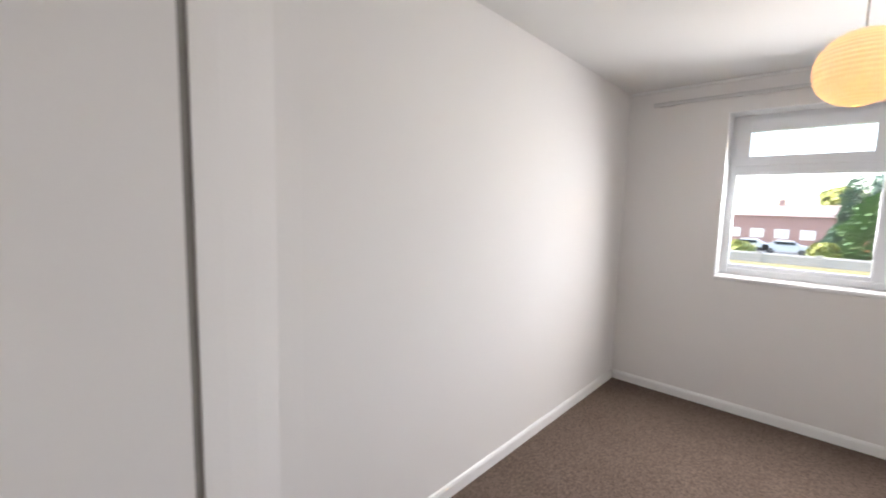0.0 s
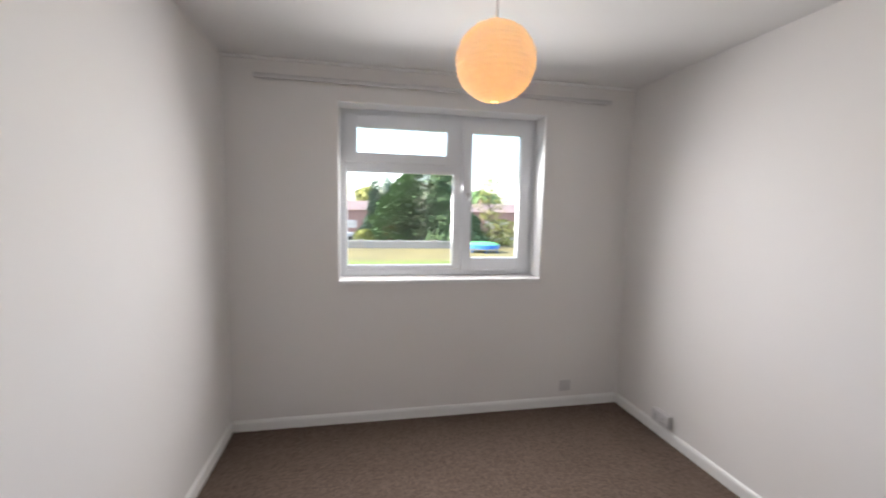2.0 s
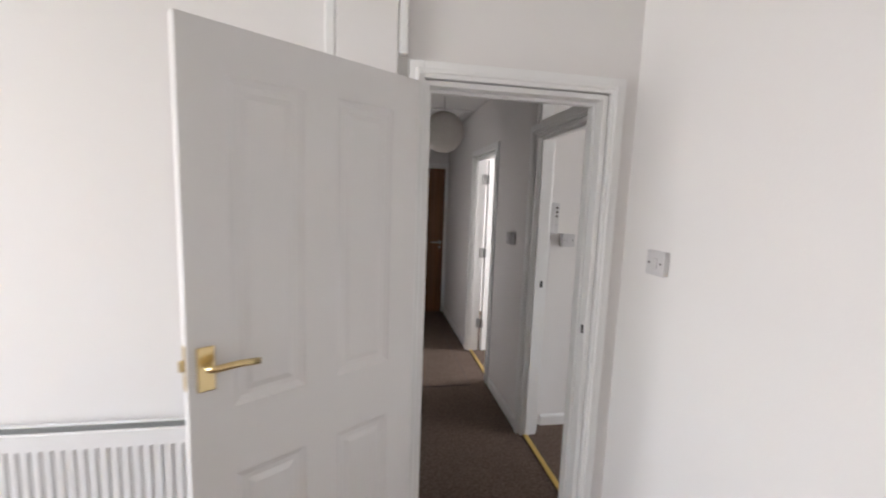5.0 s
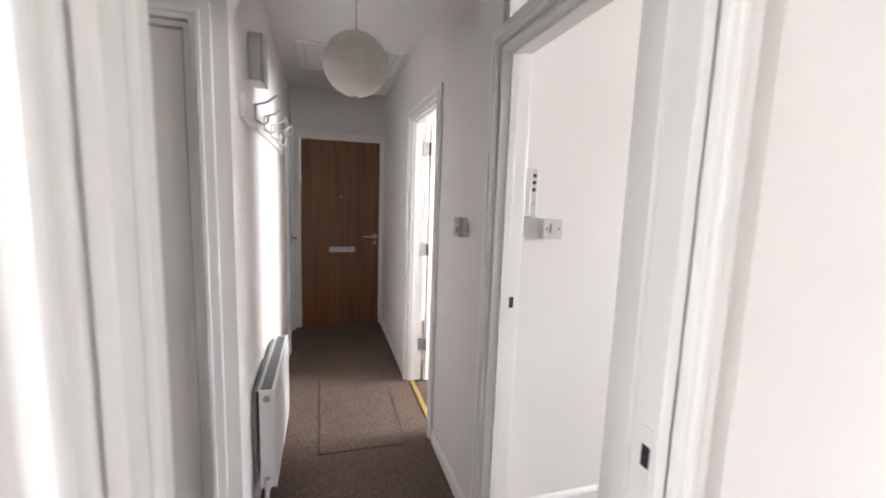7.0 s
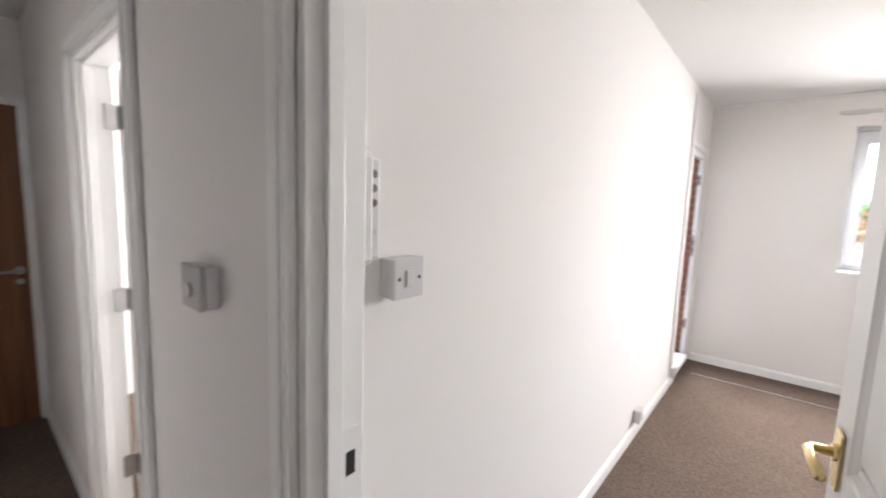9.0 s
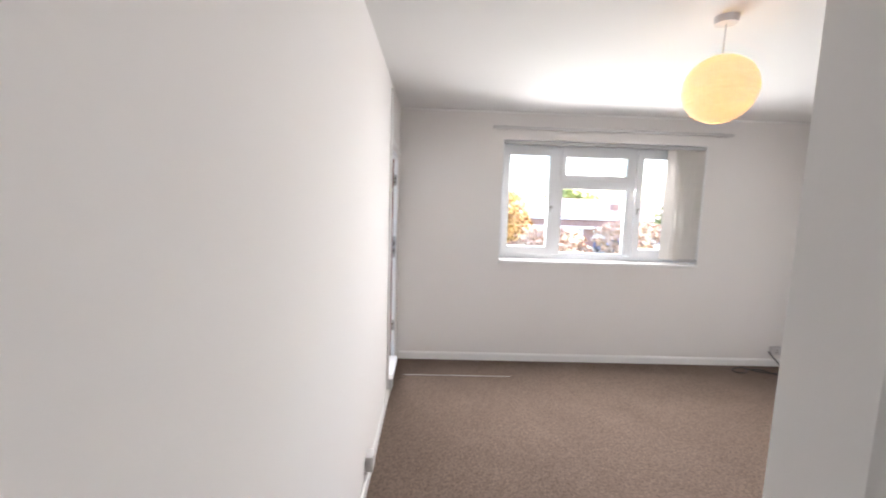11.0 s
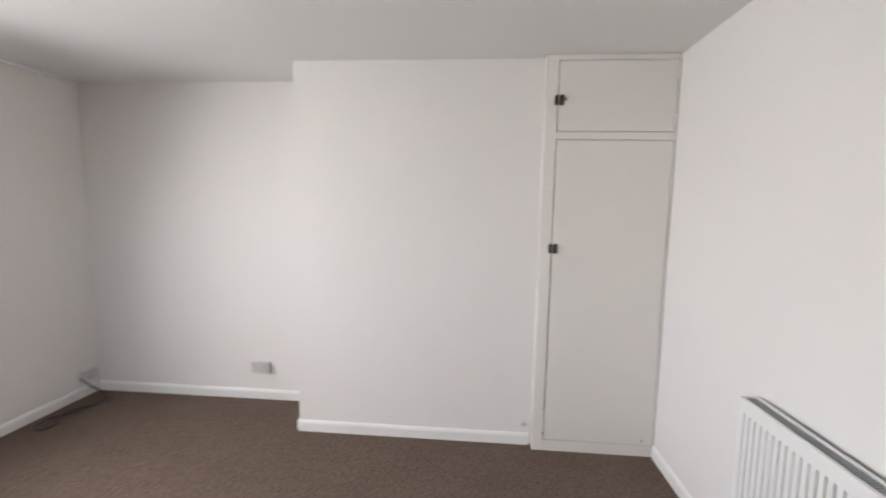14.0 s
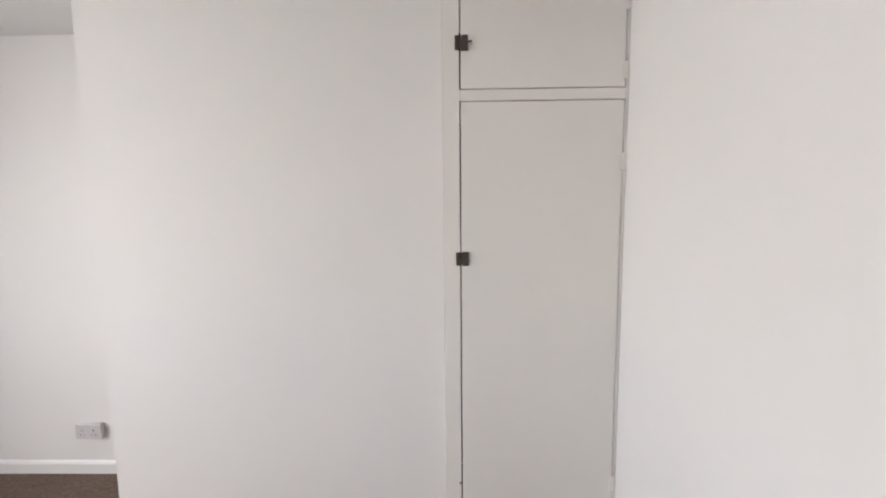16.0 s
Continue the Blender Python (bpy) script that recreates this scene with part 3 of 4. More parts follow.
# balcony doorway: plastic frame with keeps, brick flank outside
bal = tagged(new("door_balcony"), "white plastic balcony door frame standing open with steel keeps", "door frame", kind="structure")
part("jamb", boxes((6.618, 6.66, 3.223, 3.258, 0.07, 2.03), bevel=0.004), UPVC, bal)
part("jamb", boxes((6.10, 6.125, 3.223, 3.258, 0.07, 2.03), bevel=0.004), UPVC, bal)
part("head", boxes((6.125, 6.618, 3.223, 3.258, 1.985, 2.03), bevel=0.004), UPVC, bal)
part("threshold", boxes((6.126, 6.617, 3.19, 3.33, 0.07, 0.115), bevel=0.004), UPVC, bal)
for z, h in ((1.80, 0.05), (1.18, 0.10), (0.42, 0.05)):
    k = part("keep", boxes((6.603, 6.619, 3.228, 3.256, z - h, z + h), bevel=0.003), STEEL, bal, "steel lock keep")
    part("slot", boxes((6.6005, 6.604, 3.235, 3.25, z - h * 0.6, z - h * 0.1), (6.6005, 6.604, 3.235, 3.25, z + h * 0.1, z + h * 0.6)), DARKMETAL, k)
structure("wall_balcony_flank", boxes((6.655, 6.86, 3.2605, 4.9, 0.072, 2.028)), MORTAR, "mortar bed of the balcony brick wall", "wall")
# unseen slab, added to keep sky light off the brick flank
structure("balcony_shade_slab", boxes((5.3, 6.9, 3.36, 5.0, 2.35, 2.5)), RENDER_GREY, "unseen concrete slab added above the balcony to shade its brick", "balcony")
structure("balcony_floor", boxes((5.3, 6.672, 3.36, 4.9, -0.1, 0.05)), MORTAR, "grey concrete balcony floor", "balcony")
structure("wall_balcony_rail", boxes((5.3, 6.86, 4.9, 5.0, -0.1, 1.5)), BRICK, "low brick balcony parapet", "wall")


# ---- radiators ----
def radiator(label, length, z0, z1, m, double=True):
    """Pressed steel panel radiator: back plane at y = 0, front towards -y, from x = 0 to length."""
    r = thing("radiator", label, "radiator", m)
    bm = bmesh.new()
    n = max(6, int(length / 0.0333))
    pitch = (length - 0.05) / n
    cols = [(0.0, 0.0), (0.02, 0.0)]
    for i in range(n):
        x = 0.025 + i * pitch
        cols += [(x + pitch * 0.12, 0.0), (x + pitch * 0.20, 0.014), (x + pitch * 0.48, 0.014), (x + pitch * 0.56, 0.0)]
    cols += [(length - 0.02, 0.0), (length, 0.0)]
    yf = -0.095
    zs = (z0, z0 + 0.035, z0 + 0.05, z1 - 0.065, z1 - 0.05, z1)
    grid = [[bm.verts.new((x, yf + (d if 2 <= j <= 3 else 0.0), z)) for j, z in enumerate(zs)] for x, d in cols]
    for u, v in zip(grid, grid[1:]):
        for j in range(len(zs) - 1):
            bm.faces.new((u[j], v[j], v[j + 1], u[j + 1]))
    part("front_panel", bm, RADW, r)
    part("core", boxes((0.01, length - 0.01, yf + 0.016, yf + 0.021, z0 + 0.01, z1 - 0.02), (0.01, length - 0.01, -0.035, -0.028, z0 + 0.01, z1 - 0.02)), RADW, r)
    part("side_panel", boxes((-0.003, 0.0, yf - 0.001, -0.028, z0 + 0.02, z1 + 0.003)), RADW, r)
    part("side_panel", boxes((length, length + 0.003, yf - 0.001, -0.028, z0 + 0.02, z1 + 0.003)), RADW, r)
    part("top_rim", boxes((0, length, yf - 0.001, yf + 0.014, z1 - 0.004, z1 + 0.004), (0, length, -0.034, -0.022, z1 - 0.004, z1 + 0.004), bevel=0.0015), RADW, r)
    g = bmesh.new()
    k = int(length / 0.012)
    for i in range(k):
        x = 0.006 + i * (length - 0.012) / k
        B(g, x, x + 0.0065, yf + 0.015, -0.035, z1 - 0.006, z1 - 0.001)
    part("top_grille", g, GREY, r, "grey convection grille")
    part("back_panel", boxes((0.01, length - 0.01, -0.014, -0.004, z0 + 0.05, z1 - 0.01)), GREY, r)
    for x in (0.15, length - 0.15):
        part("bracket", boxes((x - 0.015, x + 0.015, -0.03, 0.0, z0 + 0.06, z1 - 0.06)), RADW, r)
    v = part("valve", cyl((-0.035, -0.06, z0 + 0.035), (0.005, -0.06, z0 + 0.035), 0.013), STEEL, r, "chrome radiator valve")
    part("valve_cap", cyl((-0.03, -0.06, z0 + 0.03), (-0.03, -0.06, z0 + 0.085), 0.014), PLASTIC, v)
    part("plug", cyl((-0.006, -0.06, z1 - 0.04), (0.0, -0.06, z1 - 0.04), 0.016), STEEL, r)
    part("tail_pipe", tube([(-0.03, -0.06, z0 + 0.03), (-0.03, -0.06, z0 - 0.03), (-0.02, -0.045, z0 - 0.055), (length * 0.5, -0.04, z0 - 0.06), (length + 0.02, -0.04, z0 - 0.06)], 0.0075), COPPER, r)
    part("drop_pipe", tube([(-0.03, -0.06, z0 + 0.02), (-0.03, -0.06, 0.0)], 0.0075), COPPER, r)
    return r


radiator("white double panel radiator below the plain bedroom wall", 1.15, 0.16, 0.80, pose(0.025, 2.115, 0))
radiator("white panel radiator on the living room wall", 1.2, 0.20, 0.848, pose(2.525, 0.585, 0, 0, 0, 90))
radiator("white panel radiator on the hall wall", 0.72, 0.10, 0.59, pose(1.475, 3.53, 0, 0, 0, 90))


# ---- paper globe lamps ----
def globe_lamp(label, x, y, z, r, watts):
    L = thing("pendant_lamp", label, "pendant lamp", pose(x, y, 0))
    bm = bmesh.new()
    rows, seg = 44, 48
    a0 = math.asin(0.22)
    prev = None
    for i in range(rows + 1):
        a = a0 + (math.pi - 0.10 - a0) * i / rows
        rib = 0.0022 * abs(math.sin(math.pi * i / 2))
        rr = r * math.sin(a) - rib
        ring = [bm.verts.new((rr * math.cos(2 * math.pi * k / seg), rr * math.sin(2 * math.pi * k / seg), z + 0.97 * r * math.cos(a))) for k in range(seg)]
        if prev:
            for k in range(seg):
                bm.faces.new((prev[k], prev[(k + 1) % seg], ring[(k + 1) % seg], ring[k]))
        prev = ring
    part("shade", bm, PAPER, L, "ribbed paper globe shade")
    part("cord", tube([(0, 0, z + 0.1), (0.002, 0, (z + H) / 2), (0, 0, H - 0.03)], 0.0035), PLASTIC, L)
    part("ceiling_rose", cyl((0, 0, H - 0.032), (0, 0, H - 0.001), 0.047, 0.052, 24), PLASTIC, L, "white ceiling rose")
    part("lamp_holder", cyl((0, 0, z + 0.03), (0, 0, z + 0.10), 0.017), PLASTIC, L)
    part("wire_stay", tube([(-r * 0.22, 0, z + 0.95 * r), (0, 0, z + 0.06), (r * 0.22, 0, z + 0.95 * r)], 0.0015, 6), STEEL, L)
    if watts:
        lamp = new("bulb_light", bpy.data.lights.new("bulb_light", 'POINT'))
        lamp.data.energy, lamp.data.color, lamp.data.shadow_soft_size = watts, (1.0, 0.43, 0.085), 0.035
        lamp.location = (x, y, z)
    return L


globe_lamp("round paper globe pendant glowing warm orange in the bedroom", -0.535, 0.563, 2.112, 0.150, 0.46)
globe_lamp("round paper globe pendant glowing warm orange in the living room", 4.715, 1.562, 2.176, 0.158, 0.34)
globe_lamp("round white paper globe pendant, switched off, in the hall", 1.945, 3.93, 2.13, 0.165, 0)


# ---- sockets, switches ----
def faceplate(name, label, category, m, wide, high=0.086, deep=0.012, boxdeep=0.0, marks="socket"):
    """Plate on a wall: back at y = 0, front towards -y, middle at the origin."""
    t = thing(name, label, category, m, "wall sockets" if marks == "socket" else "")
    y = -boxdeep
    if boxdeep:
        part("back_box", boxes((-wide / 2, wide / 2, -boxdeep, -0.001, -high / 2, high / 2), bevel=0.004), PLASTIC, t)
    # thermostat and chime plates get a greyer colour to paint in the hall's shade
    PL = GREY_SHADED_PLASTIC if marks in ("dial", "") else PLASTIC
    part("plate", boxes((-wide / 2 - 0.001, wide / 2 + 0.001, y - deep, y - 0.0005, -high / 2 - 0.001, high / 2 + 0.001), bevel=0.003), PL, t)
    f = y - deep
    if marks == "switch":
        part("rocker", boxes((-0.011, 0.011, f - 0.004, f + 0.002, -0.018, 0.018), bevel=0.002), PLASTIC, t)
        part("rocker_gap", boxes((-0.0125, 0.0125, f - 0.0012, f + 0.001, -0.0195, 0.0195)), GREY_SHADED_PLASTIC, t)
        for sx in (-0.03, 0.03):
            part("screw", cyl((sx, f - 0.0015, 0), (sx, f + 0.001, 0), 0.004, seg=10), DARKMETAL, t)
    elif marks == "socket":
        n = 2 if wide > 0.1 else 1
        for i in range(n):
            cx = (i - (n - 1) / 2) * 0.068
            for hole in ((cx - 0.003, cx + 0.003, 0.004, 0.013), (cx - 0.0145, cx - 0.0075, -0.021, -0.016), (cx + 0.0075, cx + 0.0145, -0.021, -0.016)):
                part("pin_hole", boxes((hole[0], hole[1], f - 0.001, f + 0.001, hole[2], hole[3])), DARKMETAL, t)
            part("rocker", boxes((cx - 0.006, cx + 0.006, f - 0.004, f + 0.001, 0.021, 0.036), bevel=0.0015), PLASTIC, t)
    elif marks == "dial":
        part("dial", cyl((0, f - 0.006, -0.005), (0, f + 0.001, -0.005), 0.015), PLASTIC, t)
    return t


faceplate("wall_socket", "white single wall socket low on the window wall", "socket", pose(-1.889, 1.66, 0.195, 0, 0, 90), 0.086, marks="socket")
faceplate("wall_socket", "white double socket box above the skirting", "socket", pose(-1.345, 2.119, 0.168, 0, 0, 0), 0.146, boxdeep=0.03)
faceplate("light_switch", "white light switch beside the bedroom door", "light switch", pose(2.409, 1.895, 1.40, 0, 0, -90), 0.088, boxdeep=0.012, marks="switch")
faceplate("light_switch", "white boxed light switch on the living room wall", "light switch", pose(2.702, 3.219, 1.353, 0, 0, 0), 0.088, boxdeep=0.033, marks="switch")
faceplate("wall_socket", "white double socket in the alcove", "socket", pose(5.385, -0.824, 0.283, 0, 0, 180), 0.146, boxdeep=0.02)
faceplate("wall_socket", "white socket box low on the living room wall", "socket", pose(4.917, 3.219, 0.16, 0, 0, 0), 0.088, boxdeep=0.03)
faceplate("wall_socket", "white socket box beside the balcony doorway", "socket", pose(5.98, 3.219, 0.135, 0, 0, 0), 0.088, boxdeep=0.03)
faceplate("wall_socket", "grey socket box in the window corner above the cable", "socket", pose(6.819, -0.72, 0.185, 0, 0, -90), 0.10, boxdeep=0.025, marks="socket")
faceplate("thermostat", "boxed thermostat on the hall wall, its plate coloured grey for shade", "thermostat", pose(2.409, 3.45, 1.335, 0, 0, -90), 0.088, boxdeep=0.028, marks="dial")
faceplate("doorbell_box", "chime box high on the hall wall, its plate coloured grey for shade", "doorbell", pose(1.471, 3.76, 2.045, 0, 0, 90), 0.15, high=0.20, boxdeep=0.05, marks="")


def entry_phone():
    p = thing("entry_phone", "white door entry handset with a coiled cord", "entry phone", pose(2.588, 3.219, 1.50))
    part("base", boxes((-0.042, 0.042, -0.03, -0.001, -0.10, 0.10), bevel=0.006), PLASTIC, p)
    h = part("handset", boxes((-0.042, -0.004, -0.062, -0.028, -0.105, -0.065), (-0.042, -0.004, -0.062, -0.028, 0.065, 0.105), (-0.040, -0.006, -0.066, -0.046, -0.10, 0.10), bevel=0.006), PLASTIC, p)
    for z in (0.068, 0.040, 0.012):
        part("button", cyl((0.022, -0.034, z), (0.022, -0.029, z), 0.008, seg=12), DARKMETAL, p, "dark round call button")
    part("button", cyl((0.022, -0.034, -0.045), (0.022, -0.029, -0.045), 0.006, seg=12), GREY_SHADED_PLASTIC, p)
    pts = []
    for i in range(520):
        u = i / 519
        z = -0.105 - 0.43 * u
        a = 2 * math.pi * 34 * u
        pts.append((-0.022 - 0.03 * max(0, u - 0.7) + 0.009 * math.cos(a), -0.035 + 0.009 * math.sin(a), z))
    part("coiled_cord", tube(pts, 0.0022, 5), PLASTIC, p)


entry_phone()


def hook_rail():
    r = thing("coat_hook_rail", "white painted board with a row of wire coat hooks", "coat hooks", pose(1.472, 3.45, 1.795))
    part("board", boxes((0.0, 0.018, 0.0, 1.65, -0.045, 0.045), bevel=0.003), GLOSS, r)
    for i in range(5):
        y = 0.25 + i * 0.30
        h = part("hook", tube([(0.018, y, -0.012), (0.05, y, -0.032), (0.072, y, -0.022), (0.075, y, 0.005)], 0.005), PLASTIC, r, "white metal coat hook")
        part("prong", tube([(0.018, y, -0.005), (0.022, y, 0.05), (0.07, y, 0.065), (0.115, y, 0.10)], 0.005), PLASTIC, h)
    return r


hook_rail()
structure("trim_loft_hatch", boxes((1.60, 2.36, 4.80, 4.85, 2.485, 2.4995), (1.60, 2.36, 5.42, 5.47, 2.485, 2.4995), (1.60, 1.65, 4.85, 5.42, 2.485, 2.4995), (2.31, 2.36, 4.85, 5.42, 2.485, 2.4995), (1.66, 2.30, 4.86, 5.41, 2.492, 2.4995), bevel=0.002),
          GLOSS, "white framed loft hatch in the hall ceiling", "loft hatch")


# ---- fitted cupboard ----
def fitted_cupboard():
    c = thing("fitted_cupboard", "cream-white fitted cupboard with two doors beside the chimney breast", "cupboard")
    y = -0.335
    part("frame", boxes((3.222, 3.293, -0.80, y, 0, H - 0.002), (2.522, 2.532, -0.80, y, 0, H - 0.002), (2.532, 3.222, -0.80, y, 0, 0.085),
                        (2.532, 3.222, -0.80, y, 2.005, 2.05), (2.532, 3.222, -0.80, y, 2.468, H - 0.002), bevel=0.002), CREAM, c)
    part("back", boxes((2.532, 3.222, -0.82, -0.81, 0.085, 2.468)), DARKMETAL, c)
    for z0, z1, lz in ((0.09, 2.001, 1.34), (2.054, 2.464, 2.235)):
        d = part("door", boxes((2.537, 3.2165, y - 0.02, y - 0.001, z0, z1), bevel=0.0015), CREAM, c)
        k = part("catch", boxes((3.185, 3.213, y - 0.001, y + 0.014, lz - 0.03, lz + 0.03), bevel=0.003), DARKMETAL, d, "dark bronze cupboard catch")
        part("keep", boxes((3.219, 3.240, y, y + 0.016, lz - 0.028, lz + 0.028), bevel=0.003), DARKMETAL, c, "dark bronze catch keep")
        if z0 > 1:
            part("thumb_lever", tube([(3.2, y + 0.012, lz), (3.17, y + 0.02, lz + 0.002)], 0.004), DARKMETAL, d)
        for hz in ((0.3, 1.75) if z0 < 1 else (2.12, 2.39)):
            part("hinge", boxes((2.523, 2.548, y, y + 0.006, hz - 0.035, hz + 0.035), bevel=0.002), CREAM, d, "painted butt hinge")
    for sx, sz in ((3.226, 0.13), (3.226, 0.30), (2.60, 0.115)):
        part("screw", cyl((sx, y - 0.003, sz), (sx, y + 0.003, sz), 0.005, seg=10), DARKMETAL, c)
    return c


fitted_cupboard()
pc = thing("pipe_cap", "small white capped pipe stub above the skirting", "pipe cap", pose(3.345, -0.40, 0.165))
part("stub", cyl((0, 0.0, 0), (0, 0.022, 0), 0.012, seg=14), PLASTIC, pc)
part("cap", cyl((0, 0.02, 0), (0, 0.032, 0), 0.017, 0.014, seg=14), PLASTIC, pc)


def loose_cable():
    t = thing("aerial_cable", "loose black cable coiled on the carpet in the corner", "cable")
    knots = [Vector(k) for k in ((6.80, -0.70, 0.175), (6.765, -0.62, 0.19), (6.73, -0.67, 0.11), (6.70, -0.74, 0.022), (6.62, -0.69, 0.02), (6.60, -0.55, 0.02), (6.64, -0.42, 0.02),
                                 (6.70, -0.30, 0.035), (6.68, -0.19, 0.02), (6.61, -0.19, 0.02), (6.60, -0.27, 0.022), (6.66, -0.33, 0.03), (6.64, -0.45, 0.036), (6.57, -0.57, 0.02), (6.55, -0.65, 0.02))]
    pts = []
    for i in range(1, len(knots) - 2):
        p, q, r, w = knots[i - 1:i + 3]
        for k in range(7):
            u = k / 7
            pts.append(0.5 * (2 * q + (r - p) * u + (2 * p - 5 * q + 4 * r - w) * u * u + (3 * q - p - 3 * r + w) * u ** 3))
    part("lead", tube(pts, 0.006, 6), BLACK, t)
    part("plug", cyl(pts[-1], knots[-1], 0.0085, seg=10), DARKMETAL, t)


loose_cable()
structure("trim_carpet_seam_living", boxes((6.412, 6.418, 2.12, 3.12, 0.0125, 0.0145)), GREY_SHADED_PLASTIC, "pale thread along a carpet seam", "carpet seam")
structure("trim_carpet_seam", boxes((1.748, 1.752, 3.885, 5.4, 0.0125, 0.0145), (1.75, 2.24, 3.877, 3.884, 0.0125, 0.0155), (2.246, 2.25, 3.885, 5.35, 0.0125, 0.0135)), BLACK, "dark seam between carpet pieces in the hall", "carpet seam")


# ---- outside ----
GRASS = mat("dry_grass", (0.17, 0.14, 0.05), 0.95, vary=0.35, scale=0.25, bump=0.4, bump_scale=6)
LAWN = mat("green_lawn", (0.14, 0.19, 0.025), 0.95, vary=0.3, scale=0.4)
ASPHALT = mat("asphalt", (0.06, 0.06, 0.062), 0.9, vary=0.2, scale=1.0)
HOUSEBRICK = mat("house_brick", (0.29, 0.17, 0.15), 0.9, vary=0.15, scale=2.0)
ROOF = mat("concrete_roof_tile", (0.21, 0.15, 0.14), 0.9, vary=0.15, scale=2.0)
RENDER = mat("pale_render", (0.52, 0.49, 0.46), 0.9, vary=0.08, scale=1.0)
CARPAINT = mat("car_paint_silver", (0.5, 0.52, 0.55), 0.3, 0.3)
CARBLUE = mat("car_paint_blue", (0.05, 0.12, 0.3), 0.3, 0.2)
CARDARK = mat("dark_car_glass", (0.02, 0.025, 0.03), 0.1)
BLUE = mat("blue_paint", (0.03, 0.16, 0.5), 0.4)
GREEN = mat("green_sheet", (0.10, 0.42, 0.14), 0.6)
BARK = mat("bark", (0.09, 0.065, 0.05), 0.95, vary=0.3, scale=6, bump=0.6, bump_scale=20)
CONIFER = leaf_mat("conifer_needles", (0.05, 0.11, 0.04), (0.13, 0.21, 0.08))
CONIFER_BLUE = leaf_mat("blue_conifer_needles", (0.07, 0.12, 0.09), (0.12, 0.19, 0.13))
AUTUMN = leaf_mat("autumn_leaves", (0.30, 0.18, 0.13), (0.44, 0.28, 0.22))
ORANGE = leaf_mat("orange_leaves", (0.30, 0.13, 0.03), (0.38, 0.22, 0.06))
WILLOW = leaf_mat("willow_leaves", (0.14, 0.17, 0.03), (0.25, 0.24, 0.05))
SHRUB = leaf_mat("shrub_leaves", (0.06, 0.14, 0.05), (0.14, 0.25, 0.07))
REDLEAF = leaf_mat("red_leaves", (0.36, 0.06, 0.03), (0.45, 0.13, 0.06))
G = -2.8
structure("ground", boxes((-900, 900, -900, 900, G - 0.5, G)), GRASS, "dry yellowish grass field", "ground")
structure("lawn", boxes((9, 36, -60, 40, G, G + 0.02)), LAWN, "green lawn below the living room window", "lawn")
structure("lawn_strip", boxes((-33, -12, -80, 60, G, G + 0.02)), LAWN, "mown green grass strip in front of the field", "lawn")
structure("road", boxes((-62, -52, -80, 60, G, G + 0.02)), ASPHALT, "grey road with parked cars", "road")
structure("car_park", boxes((36, 47, -70, 40, G, G + 0.02)), ASPHALT, "grey car park", "road")
structure("wall_facade", boxes((-2.19, 7.1, -1.25, -1.0, G, 2.9), (-2.19, -1.9, -1.0, 6.5, G, -0.13), (6.83, 7.1, -1.0, 3.2, G, -0.13)), HOUSEBRICK, "brick outer wall of the block", "wall")


def tree(name, label, x, y, z0, height, width, material, kind="round", leaves=2600, size=0.5, seed=1, base=0.3):
    """Tapered trunk with limbs and a crown of many small leaf clumps."""
    rnd = random.Random(seed)
    t = thing(name, label, "tree" if height > 2.5 else "shrub", pose(x, y, z0))
    tr = cyl((0, 0, 0), (0, 0, height * 0.8), width * 0.035 + 0.05, 0.03, 10)
    for i in range(9):
        a, h = rnd.uniform(0, 6.28), height * rnd.uniform(0.25, 0.7)
        cyl((0, 0, h), (width * 0.38 * math.cos(a), width * 0.38 * math.sin(a), h + height * 0.16), width * 0.012 + 0.02, 0.012, 6, tr)
    part("trunk", tr, BARK, t)
    verts, faces = [], []
    lumps = [(rnd.uniform(0, 6.28), rnd.uniform(0.0, 1.0), rnd.uniform(0.75, 1.2)) for _ in range(16)]
    for i in range(leaves):
        h = rnd.random()
        if kind == "cone":
            h = 1 - math.sqrt(rnd.random())
            prof = (1 - h) ** 0.48 * (0.95 + 0.05 * math.sin(h * 30))
            zz = height * (base + (1 - base) * h)
        else:
            prof = math.sqrt(max(0.0, 1 - (2 * h - 1) ** 2))
            zz = height * (base + (1 - base) * h)
        a = rnd.uniform(0, 6.283)
        lump = 1.0
        for la, lh, ls in lumps:
            dd = (math.cos(a - la) - 1) * 3 - (h - lh) ** 2 * 14
            lump += (ls - 1) * math.exp(dd) * 1.5
        rr = width / 2 * prof * lump * (rnd.random() ** 0.35)
        c = Vector((rr * math.cos(a), rr * math.sin(a), zz))
        n = Vector((math.cos(a), math.sin(a), rnd.uniform(-0.6, 0.9))) + Vector((rnd.uniform(-.7, .7), rnd.uniform(-.7, .7), rnd.uniform(-.5, .5)))
        u = n.orthogonal().normalized()
        v = n.cross(u).normalized()
        s = size * rnd.uniform(0.4, 1.0)
        k = len(verts)
        if kind == "cone":
            c2 = c + Vector((math.cos(a), math.sin(a), -0.35)) * s
            verts += [c + u * s * 0.3, c2, c - u * s * 0.3, c - Vector((math.cos(a), math.sin(a), -0.2)) * s * 0.3]
        else:
            verts += [c + u * s, c + v * s * 0.6, c - u * s * 0.8, c - v * s * 0.6]
        faces.append((k, k + 1, k + 2, k + 3))
    me = bpy.data.meshes.new("crown")
    me.from_pydata([tuple(v) for v in verts], [], faces)
    me.materials.append(material)
    cr = new("crown", me)
    cr.parent = t
    return t


